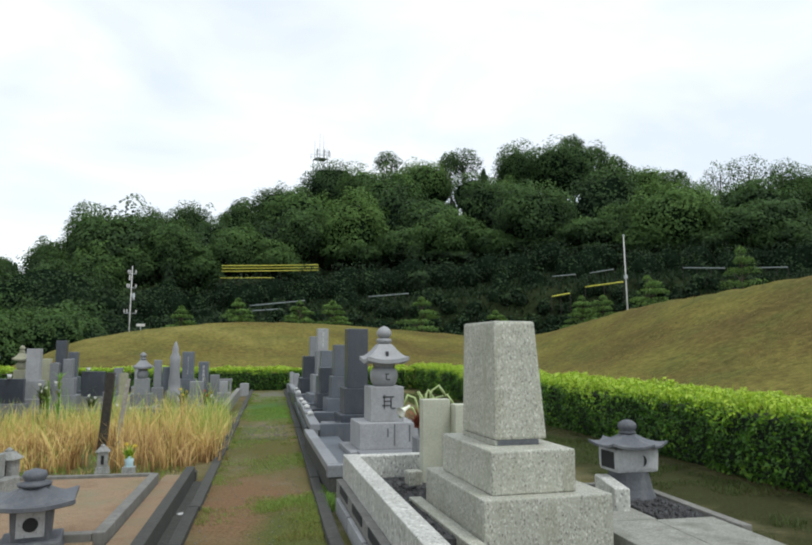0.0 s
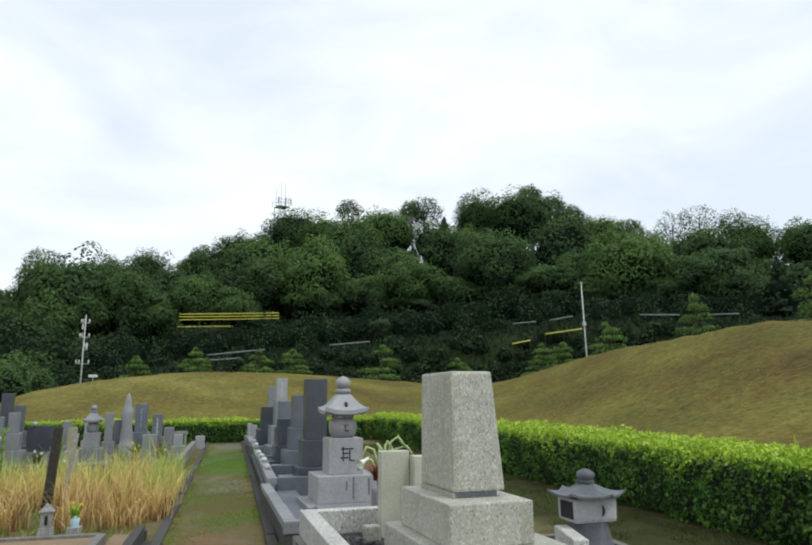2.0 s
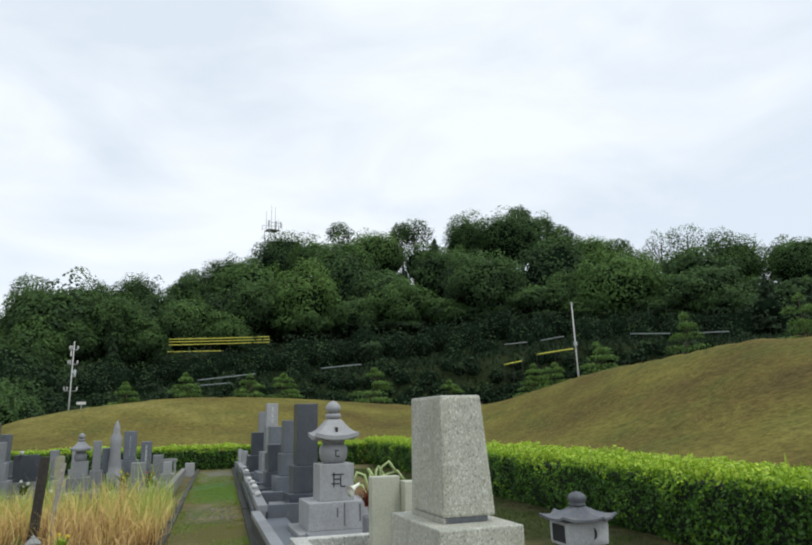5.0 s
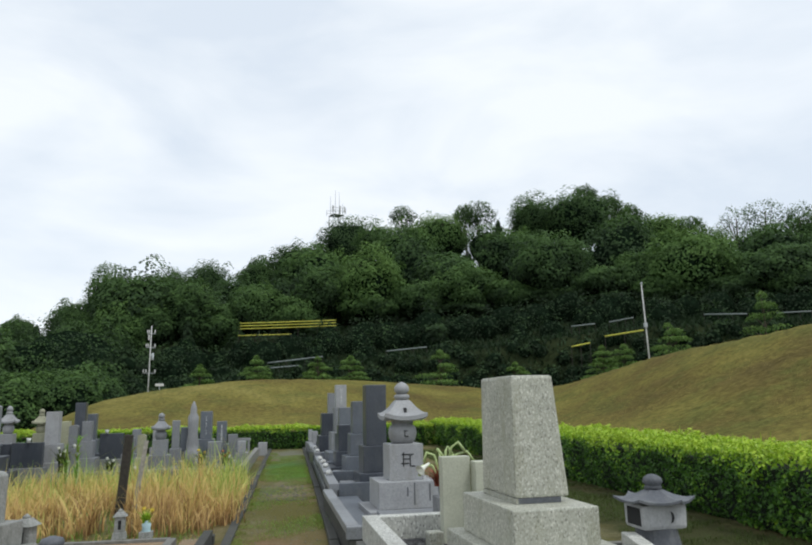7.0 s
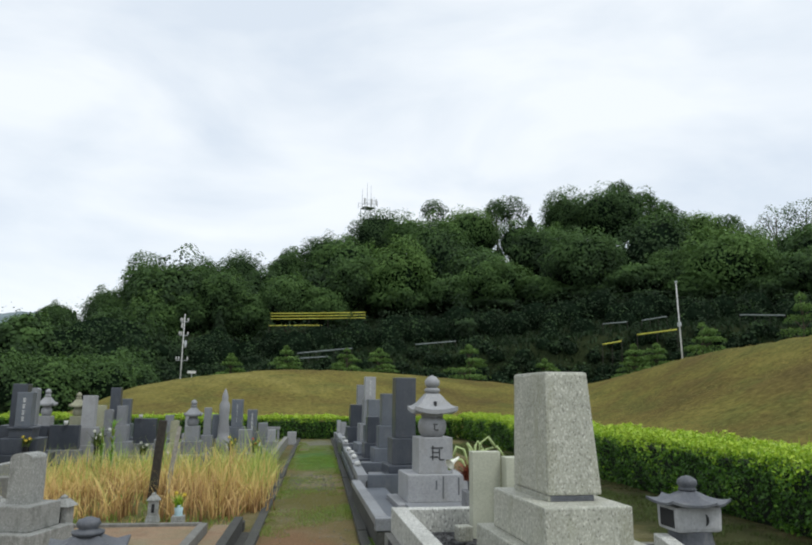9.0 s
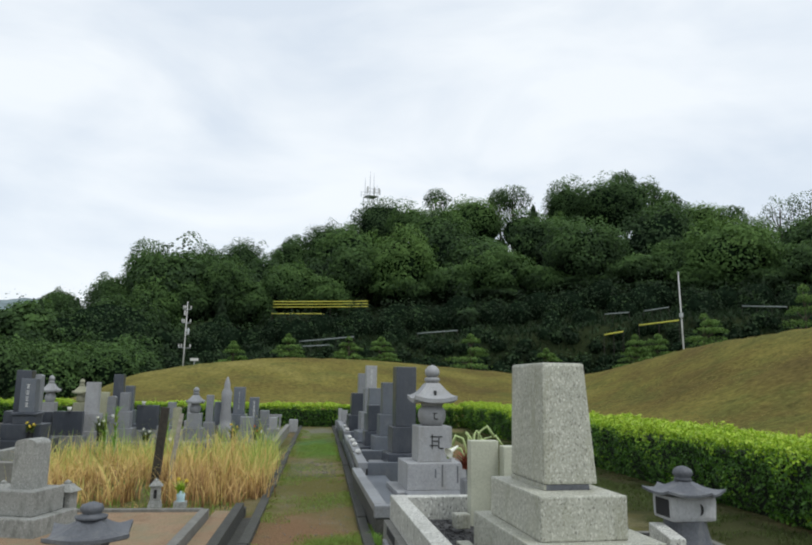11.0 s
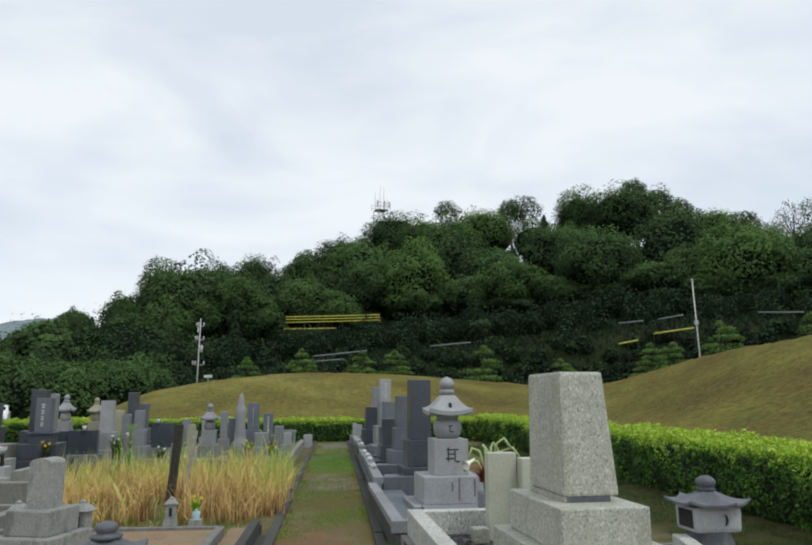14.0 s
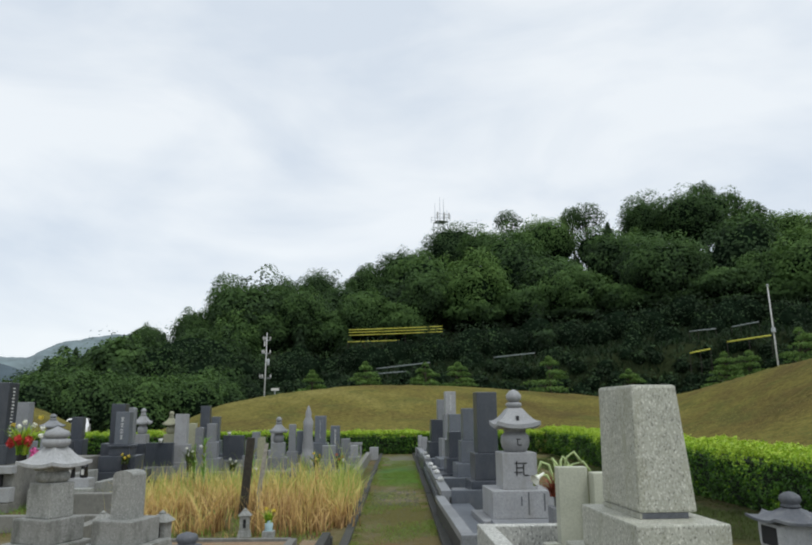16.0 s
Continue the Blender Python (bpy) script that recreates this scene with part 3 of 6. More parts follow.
CROWNS = [crown_cloud(48, 104, s, (1.0, 1.15, 1.25, 0.95)[s % 4]) for s in range(10)]
BIG_CROWNS = [crown_cloud(84, 88, 20 + s, (0.9, 1.1, 1.0)[s % 3], 0.2) for s in range(6)]
ico = bmesh.new()
bmesh.ops.create_icosphere(ico, subdivisions=2, radius=1.0)
ICO_V, ICO_F = np.array([v.co[:] for v in ico.verts]), np.array([[v.index for v in f.verts] for f in ico.faces])
ico.free()
LUMPY = [ICO_V * np.array([1 + 0.35 * noise.noise((v[0] * 2.2, v[1] * 2.2, v[2] * 2.2 + 7 * k)) for v in ICO_V])[:, None] for k in range(4)]


def spire_cloud(leaves, seed):
    """A cedar's crown of radius 1 and height about 3: drooping whorls that narrow to a point."""
    rs = np.random.RandomState(seed)
    f = rs.beta(1.0, 1.5, leaves)
    th = rs.uniform(0, 2 * np.pi, leaves)
    tier = 0.82 + 0.18 * np.cos(f * 34 + np.sin(th * 3 + seed) * 1.4)
    lobe = 0.82 + 0.18 * np.sin(th * 5 + f * 9 + seed)
    r = (1 - f) ** 0.75 * tier * lobe * rs.uniform(0.78, 1.0, leaves)
    p = np.stack([r * np.cos(th), r * np.sin(th), -1.0 + 2.9 * f + rs.normal(0, 0.03, leaves)], 1)
    n = np.stack([np.cos(th), np.sin(th), np.full(leaves, 0.55)], 1)
    # outer tiers and tip lighter: light and shade put into the tone
    return p, n, 0.10 * (tier - 0.8) / 0.2 * 0.6 + 0.05 * f - 0.05


SPIRES = [spire_cloud(2600, s) for s in range(3)]


def plant_wood(name, spots, leaf, label, core=0.66, share=1.0, spires=0.0):
    """Joins many crowns into one wood. spots: x, y, ground z, crown radius, crown height, tint."""
    V, Q, T, CV, CF, TV, TF = [], [], [], [], [], [], []
    nv = ncv = ntv = 0
    rs = np.random.RandomState(5)
    for n_, (x, y, z, rad, high, tint) in enumerate(spots):
        spire = rs.uniform() < spires * (3.5 if x < -14 else 1.0)
        p, nm, sub = SPIRES[rs.randint(3)] if spire else CROWNS[rs.randint(len(CROWNS))]
        if share < 1:
            some = rs.uniform(0, 1, len(p)) < share * np.clip((rad / 1.4) ** 2, 1.0, 4.0) * (2.2 if x < -14 else 1.0)
            p, nm, sub = p[some], nm[some], sub[some]
        a = rs.uniform(0, 6.283)
        rot = np.array([[math.cos(a), -math.sin(a), 0], [math.sin(a), math.cos(a), 0], [0, 0, 1]])
        sc = np.array([rad, rad, rad * rs.uniform(0.85, 1.1)]) * (0.55 if spire else 1.0)
        mid = (x, y, z + high - (1.9 if spire else 1.0) * sc[2])
        c = (p @ rot.T) * sc + mid
        v, q = leaf_quads(c, nm @ rot.T, np.full(len(c), leaf), 0.34, 0.8)
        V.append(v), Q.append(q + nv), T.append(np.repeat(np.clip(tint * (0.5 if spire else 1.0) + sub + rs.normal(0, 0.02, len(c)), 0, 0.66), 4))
        nv += len(v)
        # solid dark core, painted as the shade between clumps
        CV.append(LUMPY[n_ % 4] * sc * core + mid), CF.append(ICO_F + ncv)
        ncv += len(ICO_V)
        # trunk
        k = 6
        an = np.arange(k) * 2 * np.pi / k
        r0, r1 = 0.035 * rad + 0.06, 0.02 * rad + 0.03
        lo = np.stack([x + r0 * np.cos(an), y + r0 * np.sin(an), np.full(k, z - 0.5)], 1)
        hi = np.stack([x + r1 * np.cos(an), y + r1 * np.sin(an), np.full(k, z + high - rad * 0.8)], 1)
        TV.append(np.concatenate([lo, hi]))
        ar = np.arange(k)
        TF.append(np.stack([ar, (ar + 1) % k, (ar + 1) % k + k, ar + k], 1) + ntv)
        ntv += 2 * k
    root = thing(name, pose(0, 0, 0), label, "woodland", kind="stuff")
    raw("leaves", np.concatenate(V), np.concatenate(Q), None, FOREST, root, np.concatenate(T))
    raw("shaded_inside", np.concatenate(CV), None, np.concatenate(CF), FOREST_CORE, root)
    raw("trunks", np.concatenate(TV), np.concatenate(TF), None, BARK, root)
    return root


def height_of(el, r):
    return EYE + r * math.tan(radians(el))


def stand(az, el, rise, r_most):
    """How far out a tree of that rise has to grow on the hill for its top to reach an elevation."""
    for r in np.arange(86.0, r_most, 1.0):
        x, y = OX + r * math.sin(radians(az)), OY + r * math.cos(radians(az))
        if height_of(el, r) - float(ground_z(np.array(x), np.array(y))) <= rise:
            return float(r)
    return r_most


# single trees that stand out: azimuth, elevation of the top, half width in degrees, tone
RIDGE_TREES = [(-20.2, 6.75, 1.2, 0.03), (-16.6, 8.0, 1.6, 0.05), (-13.8, 10.7, 2.4, 0.10), (-9.7, 10.95, 1.9, 0.06), (-6.7, 11.8, 2.1, 0.02), (-2.7, 12.1, 2.0, 0.06), (0.1, 13.5, 2.2, 0.0), (4.7, 15.75, 2.8, 0.02), (12.7, 16.1, 2.9, 0.26), (20.7, 16.85, 2.3, 0.08), (24.3, 17.0, 3.7, 0.10), (30.7, 14.7, 2.4, 0.24), (34.1, 13.2, 2.4, 0.20), (41.6, 13.2, 2.4, 0.10), (46.0, 12.8, 2.6, 0.10)]
SLOPE_TREES = [(6.4, 13.3, 3.2, 0.30), (2.5, 12.0, 2.5, 0.10), (14.4, 11.6, 3.0, 0.18), (22.0, 13.6, 3.6, 0.09), (25.7, 10.8, 3.3, 0.12), (32.6, 12.7, 4.0, 0.26), (28.6, 11.6, 2.5, 0.10), (18.4, 10.2, 2.6, 0.12), (10.9, 10.0, 2.6, 0.10), (0.4, 8.9, 2.5, 0.16), (-3.0, 10.3, 2.4, 0.14), (-8.3, 10.0, 2.4, 0.10), (-13.1, 8.3, 2.4, 0.20), (38.8, 11.5, 3.6, 0.07), (40.4, 9.2, 3.0, 0.10), (31.0, 9.6, 3.0, 0.16), (6.8, 9.4, 2.8, 0.14), (22.2, 9.0, 2.8, 0.04), (14.6, 8.2, 2.5, 0.02), (35.5, 9.4, 2.8, 0.06), (26.8, 8.3, 2.3, 0.02), (-6.0, 8.3, 2.2, 0.10), (-10.6, 8.6, 2.0, 0.12), (-16.4, 6.4, 1.8, 0.08)]


def forest_tree(az, el, half, tone, seed, ridge):
    """A large broadleaf tree: trunk, limbs and a crown of many clumps."""
    r = R_HILL - 3 if ridge else stand(az, el, 14.0, R_HILL - 12)
    rad = r * math.tan(radians(half))
    x, y = OX + r * math.sin(radians(az)), OY + r * math.cos(radians(az))
    z = float(ground_z(np.array(x), np.array(y)))
    h = height_of(el, r) - z
    rs = np.random.RandomState(seed)
    p, nm, sub = BIG_CROWNS[seed % len(BIG_CROWNS)]
    tall = min(1.1 * rad, h * 0.52)
    root = thing("tree", pose(x, y, z, 0, 0, rs.uniform(0, 360)), "large {} broadleaf tree with a dense clumped crown".format("fresh green" if tone > 0.17 else "dark green"), "tree", "large trees on the hill")
    mid = h - tall * 1.05
    part("trunk", tube([(0, 0, -0.5), (0.2, 0.1, h * 0.3), (-0.1, 0, mid + tall * 0.3)], 0.045 * rad, 8, None, 0.02 * rad), BARK, root, smooth=True)
    for k in range(5):
        a = k * 1.3 + rs.uniform(0, 0.8)
        tip = (rad * 0.7 * math.cos(a), rad * 0.7 * math.sin(a), mid + tall * rs.uniform(-0.2, 0.5))
        part("limb", tube([(0, 0, mid - tall * 0.5), (tip[0] * 0.5, tip[1] * 0.5, mid - tall * 0.1), tip], 0.02 * rad, 5, None, 0.006 * rad), BARK, root)
    P = p * (rad, rad, tall) + (0, 0, mid)
    v, q = leaf_quads(P, nm, np.full(len(P), 0.23 + 0.022 * rad), 0.40, 0.8)
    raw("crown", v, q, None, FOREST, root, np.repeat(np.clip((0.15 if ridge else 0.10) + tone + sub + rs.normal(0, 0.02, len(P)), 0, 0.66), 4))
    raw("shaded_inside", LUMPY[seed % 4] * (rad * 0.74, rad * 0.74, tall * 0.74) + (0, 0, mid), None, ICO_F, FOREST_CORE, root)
    return az, r, el, half


GROWN = [forest_tree(*t, 100 + k, True) for k, t in enumerate(RIDGE_TREES)] + [forest_tree(*t, 140 + k, False) for k, t in enumerate(SLOPE_TREES)]


def wood_spots():
    rs = np.random.RandomState(11)
    out, under = [], []
    r = R_ROAD + 5.0
    while r < R_HILL + 6:
        step = 9.0 + (r - 70) * 0.03
        n = int(np.radians(87) * r / step)
        for k in range(n):
            az = -37 + 87 * (k + rs.uniform(-0.35, 0.35)) / n
            rr = r + rs.uniform(-1.8, 1.8)
            x, y = OX + rr * math.sin(radians(az)), OY + rr * math.cos(radians(az))
            z = float(ground_z(np.array(x), np.array(y)))
            high = rs.uniform(9.0, 14.0) * (0.72 if rr < 78 else 1.0)
            rad = rs.uniform(4.2, 7.0) * (0.8 if rr < 80 else 1.0)
            el = table(SKYLINE, az) - 0.25 + rs.uniform(-0.5, 0.3)
            for ga, gr, ge, gh in GROWN:
                if abs(az - ga) < gh * 0.8 and rr < gr + 3:
                    el = min(el, ge - 1.3 * gh)
            if -6.0 < az < 5.5 and rr < 82:
                continue
            high = min(high, height_of(el, rr) - z)
            if high < 2.2 or (az < -27.0 and rr > 88):
                continue
            rad = min(rad, high * 0.56)
            tint = 0.10 + 0.36 * rs.beta(1.6, 2.6) + 0.06 * noise.noise((x * 0.03, y * 0.03, 1.0))
            # lower trees toned down: shade at the hill's foot put into leaf colour
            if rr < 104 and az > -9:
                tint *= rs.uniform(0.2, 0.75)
            out.append((x, y, z, rad, high, tint))
        r += step * 1.0
    # undergrowth on the bank below and above the road
    for rr0, rr1, n, hmin, hmax in ((R_ROAD - 8.5, R_ROAD - 6.0, 90, 1.1, 1.8), (R_ROAD - 6.0, R_ROAD - 3.5, 90, 1.1, 1.7), (R_ROAD - 3.5, R_ROAD - 0.8, 110, 0.75, 1.0), (R_ROAD + 1.5, R_ROAD + 4, 60, 1.0, 1.8), (R_ROAD + 4, R_ROAD + 8, 50, 1.6, 2.8), (R_ROAD + 8, R_ROAD + 12, 60, 2.2, 3.6)):
        for k in range(n):
            az, rr = -36 + 84 * (k + rs.uniform(0.1, 0.9)) / n, rs.uniform(rr0, rr1)
            x, y = OX + rr * math.sin(radians(az)), OY + rr * math.cos(radians(az))
            z = float(ground_z(np.array(x), np.array(y)))
            h = rs.uniform(hmin, hmax)
            if az > -9 and R_ROAD < rr < R_ROAD + 8 and noise.noise((az * 0.45, 2.0, 0.0)) > -0.05:
                continue
            if az < -14:
                h *= 2.0 if rr > R_ROAD else 1.5
            h = max(0.7, min(h, height_of(table(SKYLINE, az) - 0.4, rr) - z))
            # lowest tints here paint the shade under the wood's edge
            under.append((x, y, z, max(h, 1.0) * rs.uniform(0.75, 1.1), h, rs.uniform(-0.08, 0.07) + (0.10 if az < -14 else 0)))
    return out, under


def shrub_spots():
    """Rounded olive shrubs that close the dip between the two mounds."""
    rs = np.random.RandomState(33)
    out = []
    for k in range(34):
        az, r = -31 + 17.5 * (k + rs.uniform(0, 0.8)) / 34, rs.uniform(54, 62)
        x, y = OX + r * math.sin(radians(az)), OY + r * math.cos(radians(az))
        z = float(ground_z(np.array(x), np.array(y)))
        h = max(1.2, min(height_of(float(np.interp(az, (-30, -26.5, -15), (1.5, 2.9, 2.6))) + rs.uniform(-0.6, 0.4), r) - z, 5.5))
        out.append((x, y, z, h * 0.62, h, rs.uniform(0.14, 0.26)))
    return out


TREES, UNDER = wood_spots()
plant_wood("shrubs", shrub_spots(), 0.22, "rounded olive-green shrubs in the dip between the mounds", 0.74, 0.055)
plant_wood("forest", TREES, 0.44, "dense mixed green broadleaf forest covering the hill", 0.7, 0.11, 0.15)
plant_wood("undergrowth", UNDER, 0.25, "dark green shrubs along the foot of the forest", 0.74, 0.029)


def distant_hills():
    """Hills far beyond the wood, haze put into their blue-grey colour: two ridges with uneven, tree-lined tops."""
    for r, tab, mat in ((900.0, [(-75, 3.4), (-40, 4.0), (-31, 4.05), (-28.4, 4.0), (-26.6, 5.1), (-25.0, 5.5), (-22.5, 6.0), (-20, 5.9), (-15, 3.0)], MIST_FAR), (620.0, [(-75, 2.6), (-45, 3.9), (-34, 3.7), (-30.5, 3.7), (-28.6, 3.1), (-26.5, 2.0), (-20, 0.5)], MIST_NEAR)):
        rs = np.random.RandomState(int(r))
        az = np.arange(tab[0][0], tab[-1][0], 0.08)
        el = table(tab, az) + 0.05 * np.array([noise.noise((a * 2.3, r, 0)) + 0.7 * noise.noise((a * 7.0, r, 4)) for a in az])
        ca, sa = np.cos(np.radians(az)), np.sin(np.radians(az))
        rows = []
        for f in (0.0, 0.5, 0.8, 1.0):
            rr = r + 160 * f
            bulge = np.array([noise.noise((a * 1.1, f * 3, r)) for a in az]) * 12
            rows.append(np.stack([OX + (rr + bulge) * sa, OY + (rr + bulge) * ca, EYE + rr * np.tan(np.radians(el)) * math.sin(f * math.pi / 2) - 6 * (f == 0)], 1))
        n = len(az)
        j = np.arange(n - 1)
        q = np.concatenate([np.stack([k * n + j, k * n + j + 1, (k + 1) * n + j + 1, (k + 1) * n + j], 1) for k in range(3)])
        tagged(raw("backdrop", np.concatenate(rows), q, None, mat), "blue-grey wooded hill with painted haze far in the distance", "hill", kind="structure")


distant_hills()


# ==== graves ====
def strokes(rows, w, h, depth, y, z0, x0=0.0, seed=0, thick=0.012):
    """Small raised bars in columns, on a face that looks along -y."""
    bars = []
    step = h / rows
    for k in range(rows):
        zc = z0 + h - (k + 0.5) * step
        for dz, ww in ((0.26, 0.9), (0.0, 0.6), (-0.26, 0.8)):
            bars.append(slab(x0 - w * ww / 2, x0 + w * ww / 2, y - depth, y, zc + dz * step - thick / 2, zc + dz * step + thick / 2, 0))
    return bars


def headstone(x, y, stone_w, stone_d, z_stone, z_top, plinths, mats, label, rz=4.0, taper=1.0, text=None, group="graves beside the path", top="flat", name="gravestone", bevel=0.012):
    """A Japanese family grave: a pillar on stepped plinths. plinths: width, depth, bottom, top."""
    root = thing(name, pose(x, y, 0, 0, 0, rz), label, "gravestone", group)
    for k, (w, d, z0, z1) in enumerate(plinths):
        part("plinth", block(w, d, z0, z1, bevel=bevel), mats[min(k + 1, len(mats) - 1)], root)
    if top == "round":
        bm = bmesh.new()
        rise = 0.22 * stone_w
        arc = [(-stone_w / 2 * math.cos(math.pi * k / 10), z_top - rise + rise * math.sin(math.pi * k / 10)) for k in range(11)]
        ring = [(-stone_w / 2, z_stone), *arc, (stone_w / 2, z_stone)]
        front = [bm.verts.new((px, -stone_d / 2, pz)) for px, pz in ring]
        back = [bm.verts.new((px, stone_d / 2, pz)) for px, pz in ring]
        for k in range(len(ring)):
            j = (k + 1) % len(ring)
            bm.faces.new((front[k], front[j], back[j], back[k]))
        bm.faces.new(front[::-1])
        bm.faces.new(back)
        bmesh.ops.recalc_face_normals(bm, faces=bm.faces)
    else:
        bm = block(stone_w, stone_d, z_stone, z_top, stone_w * taper, stone_d * taper, bevel)
    part("pillar", bm, mats[0], root)
    if text:
        rows, w, col = text
        h = (z_top - z_stone) * 0.72
        for bar in strokes(rows, w, h, 0.004, -stone_d / 2 * (1 + taper) / 2 - 0.003, z_stone + (z_top - z_stone) * 0.14, 0, rows):
            part("engraving", bar, col, root)
    return root


def pagoda(x, y, z0, block_w, s, mat, label, plinths, rz=4.0, plinth_mat=None, marks=True, group="five-tier stone towers"):
    """A five-tier stone tower: block, ball, roof, bowl and jewel. s: height of the five tiers."""
    root = thing("stone_pagoda", pose(x, y, 0, 0, 0, rz), label, "stone tower", group)
    for w, d, a, b in plinths:
        part("plinth", block(w, d, a, b, bevel=0.01), plinth_mat or mat, root)
    w = block_w
    part("cube_tier", block(w, w, z0, z0 + 0.36 * s, bevel=0.008), mat, root)
    r = 0.42 * w
    zb = z0 + 0.36 * s
    part("ball_tier", lathe([(r * 0.72, zb), (r * 0.93, zb + 0.05 * s), (r, zb + 0.11 * s), (r * 0.95, zb + 0.16 * s), (r * 0.7, zb + 0.205 * s)], 32), mat, root, smooth=True)
    zr = zb + 0.205 * s
    part("neck", lathe([(r * 0.78, zr), (r * 0.78, zr + 0.03 * s)], 24), mat, root)
    zr += 0.028 * s
    part("roof_tier", roof(4, w * 0.84, w * 0.27, zr + 0.05 * s, zr + 0.215 * s, 0.035 * s, 0.05 * s, math.pi / 4, 1.35), mat, root)
    zt = zr + 0.215 * s
    part("bowl_tier", lathe([(w * 0.17, zt - 0.005), (w * 0.24, zt + 0.03 * s), (w * 0.21, zt + 0.055 * s), (w * 0.17, zt + 0.06 * s)], 24), mat, root, smooth=True)
    zt += 0.06 * s
    part("jewel_tier", lathe([(w * 0.14, zt), (w * 0.22, zt + 0.035 * s), (w * 0.22, zt + 0.075 * s), (w * 0.13, zt + 0.115 * s), (0, zt + 0.135 * s)], 24), mat, root, smooth=True)
    if marks:
        yf = -w / 2 - 0.002
        zc = z0 + 0.20 * s
        for x0_, x1_, za, zb_ in ((-0.055, 0.085, 0.057, 0.070), (-0.045, 0.035, 0.007, 0.019), (-0.065, 0.03, -0.043, -0.031), (-0.042, -0.030, -0.075, 0.09), (0.037, 0.050, -0.07, 0.05), (0.053, 0.10, -0.076, -0.063)):
            part("engraving", slab(x0_, x1_, yf - 0.004, yf, zc + za, zc + zb_, 0), INK, root, "black painted engraving")
        for x0_, x1_, za, zb_ in ((-0.02, 0.03, 0.03, 0.042), (-0.012, 0.0, -0.03, 0.03), (0.0, 0.04, -0.035, -0.022)):
            part("engraving", slab(x0_, x1_, -r * 1.005, -r * 0.9, zb + 0.10 * s + za, zb + 0.10 * s + zb_, 0), INK, root, "black painted engraving")
        part("engraving", slab(-0.012, 0.016, -w * 0.47, -w * 0.36, zr + 0.085 * s, zr + 0.135 * s, 0), INK, root, "black painted engraving")
        for sx, zt_, zb_ in ((0.06, 0.545, 0.30), (0.24, 0.53, 0.34), (-0.02, 0.50, 0.40)):
            part("water_stain", slab(sx - 0.008, sx + 0.008, -plinths[0][1] / 2 - 0.003, -plinths[0][1] / 2 + 0.001, zb_, zt_, 0), SLATE, root, "dark water stain")
    return root


def grave_things():
    # the tapering pillar in its walled plot
    g = thing("gravestone", pose(2.20, 1.29, 0, 0, 0, 4.0), "large tapering speckled granite gravestone on two stepped plinths", "gravestone", "graves beside the path")
    part("footing", slab(-0.54, 0.40, -2.1, -0.61, 0.05, 0.17, 0.01), PAVING, g)
    part("side_kerb", slab(-0.51, -0.412, -2.1, 0.7, 0.10, 0.285, 0.008), GRANITE, g)
    part("lower_plinth", block(0.86, 1.20, 0.10, 0.515, cx=0.03, cy=0.01, bevel=0.012), GRANITE, g)
    part("upper_plinth", block(0.57, 0.97, 0.516, 0.782, cx=-0.02, cy=0.0, bevel=0.012), GRANITE, g)
    part("bedding_plate", slab(-0.172, 0.125, -0.255, 0.35, 0.783, 0.818, 0.003), SLATE, g)
    part("bedding_plate", slab(-0.189, -0.173, -0.258, 0.36, 0.783, 0.816, 0.003), GRANITE, g)
    part("pillar", block(0.372, 0.63, 0.817, 1.60, 0.298, 0.60, 0.02, cx=-0.003, cy=0.053, lean=(-0.018, 0.03)), GRANITE, g)
    box = thing("incense_burner", pose(2.53, 1.22, 0.515, 0, 0, 5.5), "small grey stone incense burner on the grave plinth", "incense burner")
    part("tray", slab(-0.13, 0.10, -0.1, 0.16, 0.0, 0.02, 0.004), SLATE, box)
    part("bowl", slab(-0.08, 0.06, -0.05, 0.11, 0.02, 0.075, 0.012), GREY, box)
    part("cup", lathe([(0.03, 0.02), (0.034, 0.075), (0.026, 0.075), (0.02, 0.04)], 16, cx=0.08, cy=-0.06), PALE_GREY, box)
    cube = thing("stone_block", pose(1.76, 2.33, 0.30, 0, 0, 8), "small rough granite cube inside the grave plot", "stone block")
    part("stone", block(0.12, 0.12, 0, 0.115, bevel=0.012), GRANITE, cube)
    tab = thing("memorial_tablet", pose(2.02, 2.66, 0.2, 0, 0, 4), "pale smooth granite memorial tablet beside the tall gravestone", "memorial tablet")
    part("tablet", block(0.255, 0.11, 0.0, 0.77, bevel=0.008), PALE_SLAB, tab)
    part("side_tablet", block(0.16, 0.14, 0.0, 0.73, bevel=0.008, cx=0.215, cy=-0.1), PALE_SLAB, tab)

    # walls of that plot
    plot = thing("plot_wall", pose(1.25, 3.06, 0, 0, 0, 1.8), "coarse speckled granite rim round the grave plot", "plot wall", "walls of the grave plots")
    part("rim", slab(0.0, 0.135, -4.4, 0.0, 0.24, 0.45, 0.008), GRANITE_RIM, plot)
    part("rim", slab(0.137, 1.35, -0.13, 0.0, 0.0, 0.448, 0.008), GRANITE_RIM, plot)
    part("rim", slab(1.50, 1.60, -1.0, -0.15, 0.0, 0.42, 0.01), GRANITE_RIM, plot, "pale granite rim block")
    part("wall_course", slab(-0.06, 0.13, -4.4, -0.02, 0.0, 0.238, 0.008), CONCRETE, plot)
    for k in range(5):
        # slots are dark solids, their inner shade painted on
        part("slot", slab(-0.066, -0.02, -0.75 - 0.72 * k, -0.30 - 0.72 * k, 0.17, 0.236, 0.0), HOLE, plot)
        part("facing_slab", slab(-0.10, -0.066, -0.98 - 0.72 * k, -0.30 - 0.72 * k, 0.0, 0.13, 0.004), PALE_GREY, plot)
